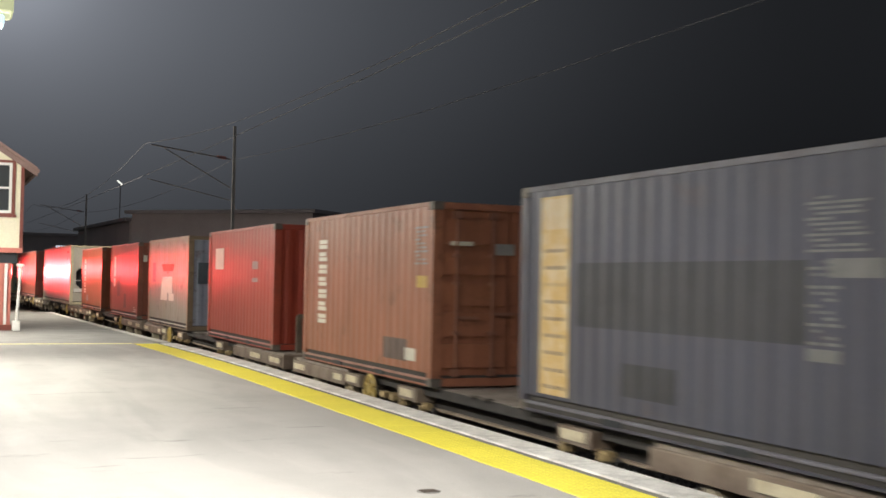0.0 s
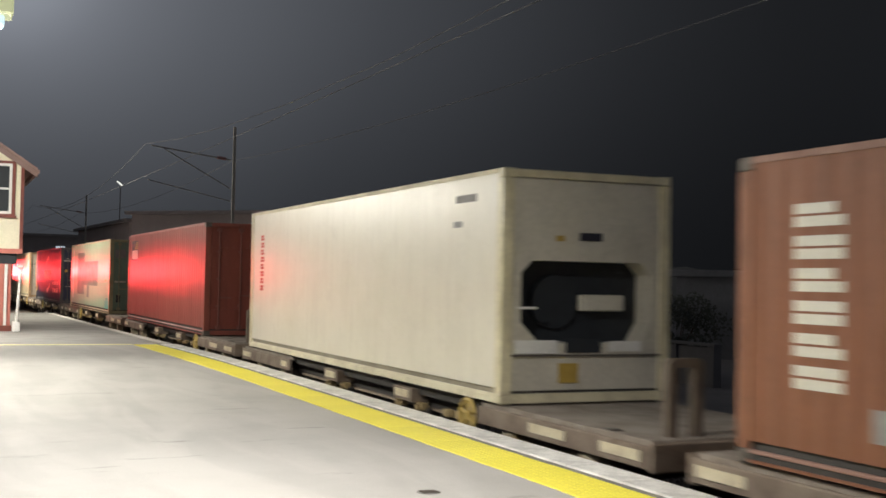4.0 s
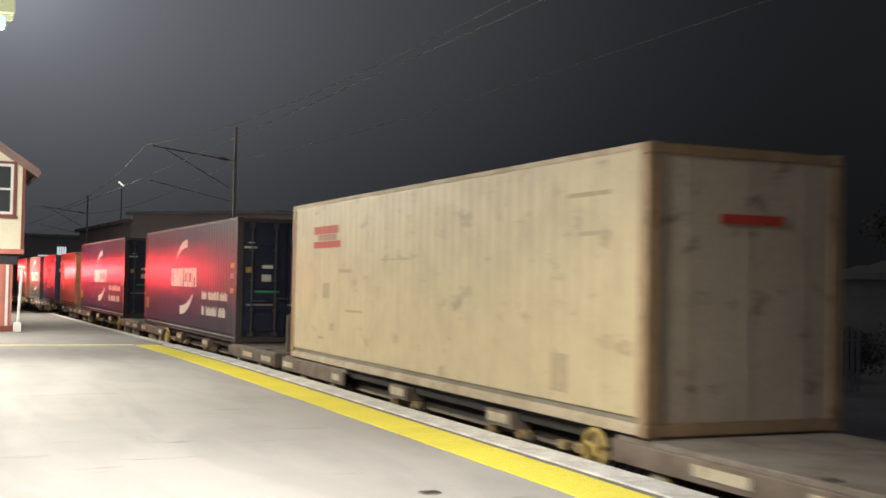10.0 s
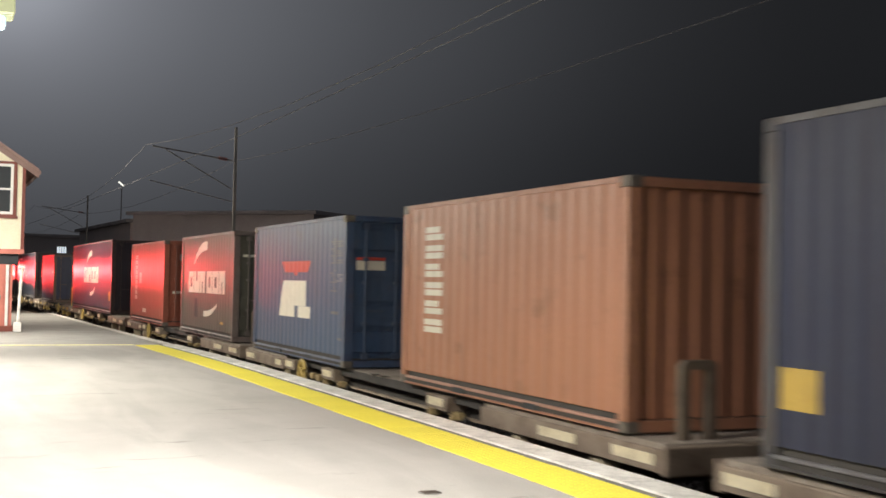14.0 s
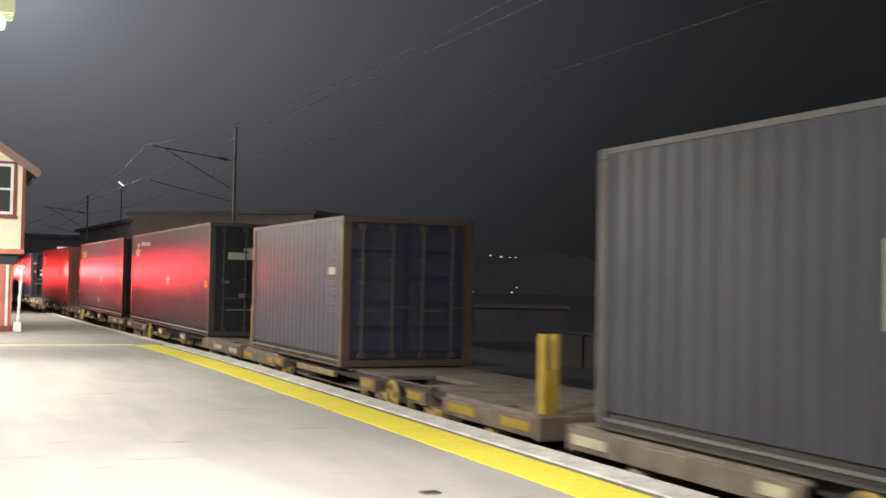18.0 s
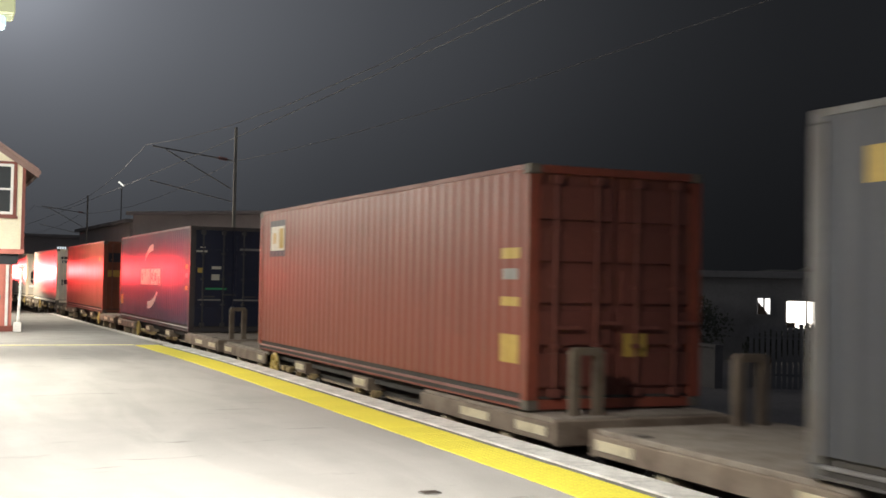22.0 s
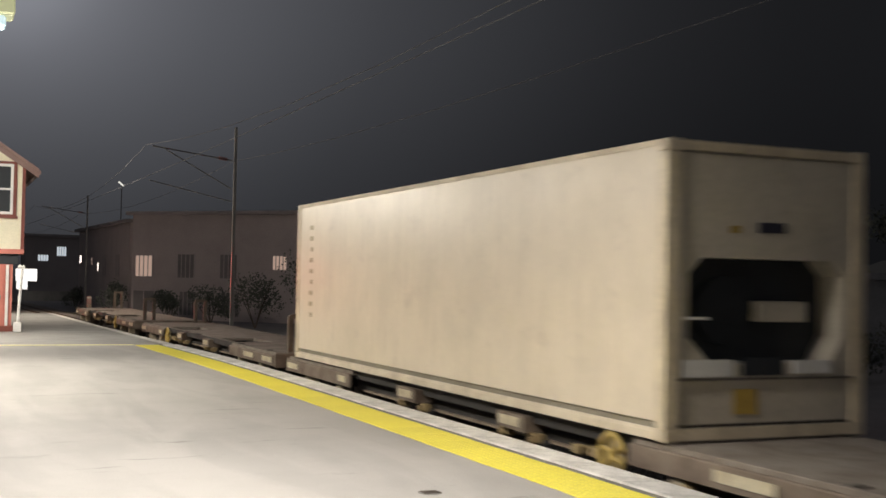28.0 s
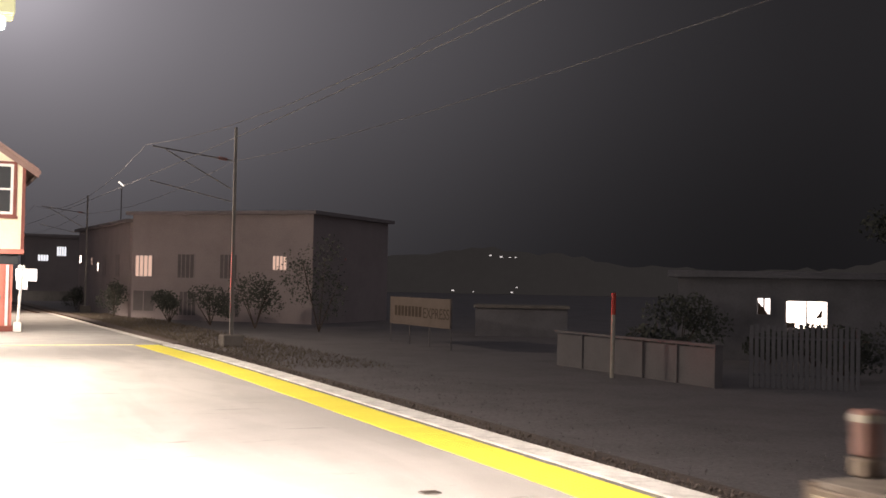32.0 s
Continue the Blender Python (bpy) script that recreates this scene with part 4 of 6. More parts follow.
# ---- wagons: origin on the rail top, front towards -y ----
def bogie(parent, y, axle_mat):
    b = part("bogie", block(-0.75, 0.75, y - 0.18, y + 0.18, 0.42, 0.70), M_BOGIE, parent, "cast iron bogie")
    for sx in (-1, 1):
        bm = bmesh.new()
        x0, x1 = sorted((sx * 0.86, sx * 0.98))
        box(bm, x0, x1, y - 1.15, y + 1.15, 0.50, 0.66)
        box(bm, x0, x1, y - 0.35, y + 0.35, 0.26, 0.50)
        box(bm, x0, x1, y - 1.15, y - 0.65, 0.36, 0.50)
        box(bm, x0, x1, y + 0.65, y + 1.15, 0.36, 0.50)
        part("side_frame", bm, M_BOGIE, b)
        bm = bmesh.new()
        for k in (-0.16, 0.0, 0.16):
            tube(bm, (sx * 1.0, y + k, 0.34), (sx * 1.0, y + k, 0.66), 0.06, sides=8)
        part("spring", bm, M_BOGIE, b)
    for dy in (-0.9, 0.9):
        bm = bmesh.new()
        tube(bm, (-0.85, y + dy, 0.42), (0.85, y + dy, 0.42), 0.065)
        part("axle", bm, M_WHEEL, b)
        for sx in (-1, 1):
            bm = bmesh.new()
            tube(bm, (sx * 0.50, y + dy, 0.42), (sx * 0.60, y + dy, 0.42), 0.42, sides=28)
            tube(bm, (sx * 0.47, y + dy, 0.42), (sx * 0.50, y + dy, 0.42), 0.45, sides=28)
            part("wheel", bm, M_WHEEL, b)
            bm = bmesh.new()
            x0, x1 = sorted((sx * 0.985, sx * 1.13))
            box(bm, x0, x1, y + dy - 0.16, y + dy + 0.16, 0.46, 0.70)
            tube(bm, (sx * 1.13, y + dy, 0.56), (sx * 1.17, y + dy, 0.56), 0.13, sides=14)
            part("axlebox", bm, axle_mat, b)
    return b


DECK = 0.965


def wagon(length, label, front, rear, axle_mat, plate_mat, openings, brackets, wheel_y, hoops, corner_posts=()):
    """front, rear: how long the deep side sills are at the two ends."""
    w = thing("flat_wagon", label, "wagon", "container wagons of the train")
    h = length / 2 - 0.42
    cut = sorted(openings)
    # full-width plates over the ends, a narrower deck between them
    part("deck_plate", bevelled(block(-1.16, 1.16, -h, -h + front, DECK - 0.07, DECK), 0.008), M_DECK, w)
    part("deck_plate", bevelled(block(-1.16, 1.16, h - rear, h, DECK - 0.07, DECK), 0.008), M_DECK, w)
    ys = [-h + front + 0.004] + [q for a, b in cut for q in (max(a, -h + front + 0.01), min(b, h - rear - 0.01))] + [h - rear - 0.004]
    for k in range(0, len(ys), 2):
        part("deck_plate", bevelled(block(-1.07, 1.07, ys[k], ys[k + 1], DECK - 0.07, DECK), 0.008), M_DECK, w)
    for k in range(1, len(ys) - 1, 2):
        for q0, q1 in ((-1.07, -0.98), (-0.10, 1.07)):
            part("deck_strip", block(q0, q1, ys[k], ys[k + 1], DECK - 0.07, DECK), M_DECK, w)
    part("centre_sill", block(-0.26, 0.26, -h, h, 0.55, DECK - 0.072), M_UNDER, w)
    for sx in (-1, 1):
        x0, x1 = sorted((sx * 0.84, sx * 0.90))
        part("side_sill", block(x0, x1, -h + front - 0.5, h - rear + 0.5, 0.62, DECK - 0.072), M_UNDER, w)
        x0, x1 = sorted((sx * 0.904, sx * 0.97))
        part("sill_flange", block(x0, x1, -h + front + 0.02, h - rear - 0.02, 0.622, 0.650), M_FLANGE, w, "worn lower flange of the side sill")
        x0, x1 = sorted((sx * 1.161, sx * 1.225))
        xs0, xs1 = sorted((sx * 1.071, sx * 1.082))
        part("sill_web", block(xs0, xs1, -h + front + 0.004, h - rear - 0.004, DECK - 0.13, DECK - 0.004), M_UNDER, w)
        for y0, y1 in ((-h, -h + front), (h - rear, h)):
            part("end_sill", bevelled(block(x0, x1, y0, y1, 0.69, 0.915), 0.012), M_WAGON, w, "rusty brown end side sill")
        x0, x1 = sorted((sx * 1.228, sx * 1.238))
        for y0, y1 in ((-h + 0.08, -h + 0.80), (-h + 1.55, -h + 2.35), (h - 0.75, h - 0.08), (h - rear + 0.15, h - rear + 0.55)):
            part("marker_plate", block(x0, x1, y0, y1, 0.76, 0.865), plate_mat, w, "pale reflective marker plate")
        for yb in brackets:
            x0, x1 = sorted((sx * 0.905, sx * 1.20))
            bm = bmesh.new()
            q = [(yb - 0.34, 0.915), (yb + 0.36, 0.915), (yb + 0.36, 0.74), (yb - 0.34, 0.72)]
            a = [bm.verts.new((x0, y, z)) for y, z in q]
            b = [bm.verts.new((x1, y, z)) for y, z in q]
            bm.faces.new(a)
            bm.faces.new(b[::-1])
            for k in range(4):
                bm.faces.new((a[k], b[k], b[(k + 1) % 4], a[(k + 1) % 4]))
            bmesh.ops.recalc_face_normals(bm, faces=list(bm.faces))
            x2, x3 = sorted((sx * 0.93, sx * 1.10))
            part("bracket_brace", tube(bmesh.new(), ((x2 + x3) / 2, yb - 0.60, 0.60), ((x2 + x3) / 2, yb - 0.20, 0.74), 0.05, sides=6), M_UNDER, w)
            if sx < 0:
                for dy, dz in ((0.34, 0.655), (-0.44, 0.66)):
                    bm2 = tube(bmesh.new(), (-1.00, yb + dy, dz), (-1.17, yb + dy, dz), 0.055, 0.045, sides=10)
                    box(bm2, -1.12, -1.02, yb + dy - 0.10, yb + dy + 0.10, dz - 0.03, dz + 0.065)
                    part("strap_winch", bm2, M_WORN_YELLOW, w, "worn yellow-brown winch")
            br = part("side_bracket", bm, M_WAGON, w)
            x0, x1 = sorted((sx * 1.203, sx * 1.213))
            part("bracket_plate", block(x0, x1, yb - 0.22, yb + 0.30, 0.775, 0.885), plate_mat, br, "pale bracket plate")
    ring = [(-1.20, wheel_y + 0.22 * math.cos(k * math.tau / 20), 0.74 + 0.22 * math.sin(k * math.tau / 20)) for k in range(21)]
    hub = part("handbrake_wheel", cable(bmesh.new(), ring, 0.028, 8), M_AXLE_YELLOW, w, "yellow handbrake wheel")
    for a in range(3):
        c, s_ = math.cos(a * math.pi / 3 + 0.4), math.sin(a * math.pi / 3 + 0.4)
        part("spoke", tube(bmesh.new(), (-1.195, wheel_y - 0.215 * c, 0.74 - 0.215 * s_), (-1.195, wheel_y + 0.215 * c, 0.74 + 0.215 * s_), 0.02, sides=6), M_AXLE_YELLOW, hub)
    part("hub_cap", tube(bmesh.new(), (-1.16, wheel_y, 0.74), (-1.225, wheel_y, 0.74), 0.07, 0.06, sides=12), M_AXLE_YELLOW, hub)
    part("wheel_guard", tube(bmesh.new(), (-1.135, wheel_y, 0.74), (-1.16, wheel_y, 0.74), 0.17, sides=16), M_AXLE_PALE, w, "pale round backing plate")
    inward = -1 if wheel_y > 0 else 1
    for dy, dz, size in ((0.42, 0.70, 0.10), (0.80, 0.69, 0.08), (-1.20, 0.65, 0.07)):
        y = wheel_y + inward * dy
        bm = block(-1.16, -1.06, y - size, y + size, dz - 0.05, dz + 0.05)
        tube(bm, (-1.06, y, dz), (-0.86, y, dz), 0.03, sides=8)
        part("brake_lever", bevelled(bm, 0.01), M_WORN_YELLOW, w, "worn yellow-brown lever end")
    part("handbrake_shaft", tube(bmesh.new(), (-1.13, wheel_y, 0.76), (-0.85, wheel_y, 0.76), 0.03), M_BOGIE, w)
    for sy in (-1, 1):
        y0, y1 = sorted((sy * h, sy * (h + 0.09)))
        part("headstock", bevelled(block(-1.20, 1.20, y0, y1, 0.66, DECK - 0.02), 0.012), M_WAGON, w)
        y0, y1 = sorted((sy * (h + 0.09), sy * (h + 0.42)))
        part("coupler", block(-0.10, 0.10, y0, y1, 0.62, 0.82), M_BOGIE, w)
        part("brake_hose", tube(bmesh.new(), (0.35, sy * (h + 0.09), 0.62), (0.30, sy * (h + 0.34), 0.42), 0.03, sides=8), M_DARK, w)
    for y in (-h + 2.1, h - 2.1):
        bogie(w, y, axle_mat)
    part("air_reservoir", tube(bmesh.new(), (-0.45, -0.9, 0.50), (-0.45, 0.9, 0.50), 0.20, sides=14), M_UNDER, w)
    part("brake_gear", block(-0.80, -0.50, 1.2, 1.9, 0.42, 0.70), M_BOGIE, w)
    for x, y, wide, tall in hoops:
        # one bent bar: two uprights and a rounded head
        q = [(-wide / 2, 0.0), (-wide / 2, tall - 0.05), (-wide / 2 + 0.05, tall), (wide / 2 - 0.05, tall), (wide / 2, tall - 0.05), (wide / 2, 0.0)]
        p = [(-wide / 2 + 0.11, 0.0), (-wide / 2 + 0.11, tall - 0.10), (-wide / 2 + 0.13, tall - 0.09), (wide / 2 - 0.13, tall - 0.09), (wide / 2 - 0.11, tall - 0.10), (wide / 2 - 0.11, 0.0)]
        bm = bmesh.new()
        rings = [[bm.verts.new((x + u, y + dy, DECK + z)) for (u, z), dy in ((q[k], -0.05), (p[k], -0.05), (p[k], 0.05), (q[k], 0.05))] for k in range(6)]
        for c0, c1 in zip(rings, rings[1:]):
            for k in range(4):
                bm.faces.new((c0[k], c0[(k + 1) % 4], c1[(k + 1) % 4], c1[k]))
        bm.faces.new(rings[0])
        bm.faces.new(rings[-1][::-1])
        bmesh.ops.recalc_face_normals(bm, faces=list(bm.faces))
        part("hoop", bm, M_HOOP, w, "rusty brown stanchion hoop on the deck")
    for x, y, tall in corner_posts:
        bm = bmesh.new()
        box(bm, x - 0.10, x + 0.10, y - 0.08, y + 0.08, DECK - 0.25, DECK + tall * 0.55)
        box(bm, x - 0.10, x - 0.055, y - 0.08, y + 0.08, DECK + tall * 0.55, DECK + tall)
        box(bm, x + 0.055, x + 0.10, y - 0.08, y + 0.08, DECK + tall * 0.55, DECK + tall)
        part("end_post", bm, M_YELLOW_STEEL, w, "yellow steel end post")
    for sx in (-1.08, 1.08):
        for y in (-h + 0.8, -h + 3.2, -0.2, 0.2, h - 0.7, h - 6.6):
            part("twistlock", block(sx - 0.07, sx + 0.07, y - 0.07, y + 0.07, DECK, DECK + 0.018), M_CASTING, w)
    return w


FLAT = "brown steel container flat wagon with a bare deck end"
CUTS = [(-3.95, -2.1), (2.4, 4.95)]
HOOPS = [(-0.65, -7.75, 0.42, 0.78), (0.65, 7.75, 0.42, 0.78)]
wagon_long = wagon(16.72, FLAT, 3.75, 3.7, M_AXLE_PALE, M_REFLECT, CUTS, (-1.6, 1.75), -3.85, HOOPS)
wagon_back = wagon(16.72, FLAT, 3.75, 3.7, M_AXLE_PALE, M_REFLECT, CUTS, (-1.6, 1.75), 3.55, HOOPS)
wagon_pair = wagon(16.72, FLAT, 3.9, 3.0, M_AXLE_PALE, M_REFLECT, CUTS, (-2.6, 2.2, 4.6), 3.75, HOOPS)
wagon_front_pair = wagon(16.72, FLAT, 3.9, 3.0, M_AXLE_PALE, M_REFLECT, CUTS, (-2.6, 2.2, 4.6), -3.8, HOOPS)
wagon_yellow = wagon(14.4, "short container wagon with yellow end posts and axleboxes", 2.6, 2.6, M_AXLE_YELLOW, M_YELLOW_STEEL, [(-3.0, -1.4), (1.4, 3.0)], (-3.2, -1.2, 4.0), -2.3, [], [(-0.98, -6.70, 0.92), (0.98, -6.70, 0.92), (-0.98, 6.70, 0.92), (0.98, 6.70, 0.92)])
for sx in (-1, 1):
    part("side_beam", bevelled(block(*sorted((sx * 1.12, sx * 1.20)), 0.55, 2.75, 0.79, 0.885), 0.01), M_WORN_YELLOW, wagon_yellow, "worn yellow side beam")

# middle of each wagon along the train, in metres from the camera's side at the start
train = [(wagon_pair, 13.4), (wagon_front_pair, 46.9), (wagon_long, 63.53), (wagon_back, 97.05), (wagon_yellow, 229.8)]
for made, places in ((wagon_pair, (30.2, 180.7, 197.4)), (wagon_long, (80.36, 130.5, 163.9, 312.45, 346.55, 381.15)), (wagon_back, (113.7, 147.2, 214.25, 245.1, 261.95, 278.75, 295.5, 329.4, 363.5))):
    train += [(copy_thing(made, Matrix()), u) for u in places]
for ob, u in train:
    if u > 355:
        tagged(ob, "empty brown container flat wagon at the train's end")


# ---- containers: origin at the base's middle, front towards -y, platform side towards -x ----
PITCH = 0.278
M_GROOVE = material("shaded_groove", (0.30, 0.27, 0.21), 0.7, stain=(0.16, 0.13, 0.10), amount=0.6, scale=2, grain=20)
RUST = (0.10, 0.045, 0.025)
WIDE = 1.219


def recess(y, depth):
    """How far the corrugated side lies behind its outer flats."""
    k = (y / PITCH) % 1.0
    if k < 0.26:
        return 0.0
    if k < 0.50:
        return depth * (k - 0.26) / 0.24
    if k < 0.76:
        return depth
    return depth * (1.0 - k) / 0.24


def breaks(y0, y1, step=None):
    out = {round(y0, 4), round(y1, 4)}
    k = math.floor(y0 / PITCH)
    while k * PITCH < y1:
        for q in (0.0, 0.26, 0.50, 0.76):
            y = round((k + q) * PITCH, 4)
            if y0 < y < y1:
                out.add(y)
        k += 1
    if step:
        n = max(1, int((y1 - y0) / step))
        out |= {round(y0 + (y1 - y0) * i / n, 4) for i in range(n + 1)}
    return sorted(out)


def sheet(y0, y1, lo, hi, depth, x, back=None):
    """A corrugated sheet facing -x; lo and hi are heights, or functions of y."""
    bm = bmesh.new()
    low = lo if callable(lo) else (lambda y: lo)
    high = hi if callable(hi) else (lambda y: hi)
    ys = breaks(y0, y1, 0.06 if callable(lo) or callable(hi) else None)
    col = []
    for y in ys:
        r = x + recess(y, depth)
        col.append((bm.verts.new((r, y, low(y))), bm.verts.new((r, y, high(y)))))
    for (a, b), (c, d) in zip(col, col[1:]):
        bm.faces.new((a, b, d, c))
    if back is not None:
        p = [bm.verts.new(q) for q in ((x + back, y0, low(y0)), (x + back, y0, high(y0)), (x + back, y1, high(y1)), (x + back, y1, low(y1)))]
        bm.faces.new(p[::-1])
        bm.faces.new((col[0][1], col[0][0], p[0], p[1]))
        bm.faces.new((col[-1][0], col[-1][1], p[2], p[3]))
    return bm


def lock_rods(door, x0, y, h, mat):
    for dx in (-0.30, 0.26):
        bm = bmesh.new()
        tube(bm, (x0 + dx, y - 0.05, 0.16), (x0 + dx, y - 0.05, h - 0.12), 0.020, sides=8)
        for z in (0.20, h - 0.18):
            box(bm, x0 + dx - 0.06, x0 + dx + 0.06, y - 0.075, y - 0.02, z - 0.05, z + 0.05)
        for z in (0.75, 1.45, h - 0.75):
            box(bm, x0 + dx - 0.05, x0 + dx + 0.05, y - 0.072, y - 0.02, z - 0.025, z + 0.025)
        part("lock_rod", bm, mat, door)
        bm = bmesh.new()
        box(bm, x0 + dx - 0.02, x0 + dx + 0.33, y - 0.078, y - 0.055, 0.98 + dx * 0.1, 1.02 + dx * 0.1)
        part("lock_handle", bm, mat, door)


def front_end(c, kind, L, H, paint, depth, rods):
    y = -L / 2
    if kind == "door":
        for sx in (-1, 1):
            x0, x1 = sorted((sx * 0.008, sx * 1.12))
            bm = bmesh.new()
            box(bm, x0, x1, y + 0.060, y + 0.095, 0.13, H - 0.10)
            d = part("door", bm, paint, c)
            for k in range(5):
                z0 = 0.22 + k * (H - 0.42) / 5
                part("door_rib", block(x0 + 0.06, x1 - 0.06, y + 0.020, y + 0.0598, z0 + 0.05, z0 + (H - 0.42) / 5 - 0.05), paint, d)
            lock_rods(d, sx * 0.56, y + 0.03, H, rods)
            for k in range(4):
                z = 0.35 + k * (H - 0.7) / 3
                part("hinge", block(sx * 1.13 - 0.05, sx * 1.13 + 0.05, y + 0.005, y + 0.059, z - 0.06, z + 0.06), paint, d)
    elif kind == "plain":
        part("front_panel", block(-1.10, 1.10, y + 0.03, y + 0.10, 0.13, H - 0.10), paint, c)
        for x in (-0.72, 0.0, 0.72):
            part("front_rib", block(x - 0.05, x + 0.05, y + 0.024, y + 0.029, 0.16, H - 0.13), paint, c)
    elif kind == "front":
        bm = sheet(-1.06, 1.06, 0.14, H - 0.11, 0.018, 0.0)
        bmesh.ops.transform(bm, matrix=Matrix.Translation((0, y + 0.03, 0)) @ Matrix.Rotation(math.radians(90), 4, "Z"), verts=list(bm.verts))
        part("front_panel", bm, paint, c)
        part("front_backing", block(-1.10, 1.10, y + 0.085, y + 0.10, 0.13, H - 0.10), paint, c)
    else:
        z0, z1 = 0.255 * H, 0.61 * H
        ch = 0.26
        octo = [(-0.98 + ch, z0), (0.88 - ch * 0.6, z0), (0.88, z0 + ch), (0.88, z1 - ch * 0.6), (0.88 - ch * 0.6, z1), (-0.98 + ch * 0.6, z1), (-0.98, z1 - ch * 0.6), (-0.98, z0 + ch)]
        outer = [(-1.12, 0.16), (1.12, 0.16), (1.12, 0.16), (1.12, H - 0.12), (1.12, H - 0.12), (-1.12, H - 0.12), (-1.12, H - 0.12), (-1.12, 0.16)]
        octo = [(x * 1.02 + 0.06, z) for x, z in octo]
        bm = bmesh.new()
        vi = [bm.verts.new((x, y + 0.03, z)) for x, z in octo]
        vb = [bm.verts.new((x, y + 0.40, z)) for x, z in octo]
        corners = [bm.verts.new((x, y + 0.03, z)) for x, z in ((-1.12, 0.16), (1.12, 0.16), (1.12, H - 0.12), (-1.12, H - 0.12))]
        bm.faces.new((corners[0], corners[1], vi[1], vi[0]))
        bm.faces.new((corners[1], vi[2], vi[1]))
        bm.faces.new((corners[1], corners[2], vi[3], vi[2]))
        bm.faces.new((corners[2], vi[4], vi[3]))
        bm.faces.new((corners[2], corners[3], vi[5], vi[4]))
        bm.faces.new((corners[3], vi[6], vi[5]))
        bm.faces.new((corners[3], corners[0], vi[7], vi[6]))
        bm.faces.new((corners[0], vi[0], vi[7]))
        for k in range(8):
            bm.faces.new((vi[k], vi[(k + 1) % 8], vb[(k + 1) % 8], vb[k]))
        f = part("machinery_front", bm, paint, c, "white front of the refrigeration unit")
        part("recess", block(-0.95, 1.02, y + 0.402, y + 0.44, z0 - 0.02, z1 + 0.02), M_DARK, c, "dark recess of the condenser")
        bm = bmesh.new()
        tube(bm, (-0.30, y + 0.33, (z0 + z1) / 2), (-0.30, y + 0.40, (z0 + z1) / 2), 0.34, sides=20)
        part("fan", bm, M_DARK, c)
        part("control_box", bevelled(block(0.05, 0.66, y + 0.20, y + 0.38, z0 + 0.40, z0 + 0.61), 0.02), paint, c)
        part("nameplate", bevelled(block(-0.12, 0.20, y + 0.012, y + 0.028, 0.70 * H, 0.735 * H), 0.004), M_BLACK_MARK, f)
        part("yellow_label", block(-0.46, -0.34, y + 0.02, y + 0.028, 0.695 * H, 0.72 * H), M_YELLOW_MARK, f)
        part("lower_vent", block(-0.30, 0.20, y + 0.014, y + 0.028, 0.215 * H, 0.275 * H), M_DARK, f)
        for x0, x1, z0, z1 in ((-1.02, -0.42, 0.205, 0.262), (0.32, 0.80, 0.212, 0.258), (-1.0, -0.72, 0.395, 0.405)):
            part("access_panel", block(x0, x1, y + 0.010, y + 0.027, z0 * H + 0.02, z1 * H + 0.02), M_WHITE_PAINT, f, "pale access panel")
        part("ledge", block(-1.08, 1.08, y - 0.0, y + 0.027, 0.20 * H, 0.208 * H), M_CASTING, f)
        part("yellow_decal", block(-0.40, -0.12, y + 0.02, y + 0.028, 0.085 * H, 0.17 * H), M_YELLOW_MARK, f)


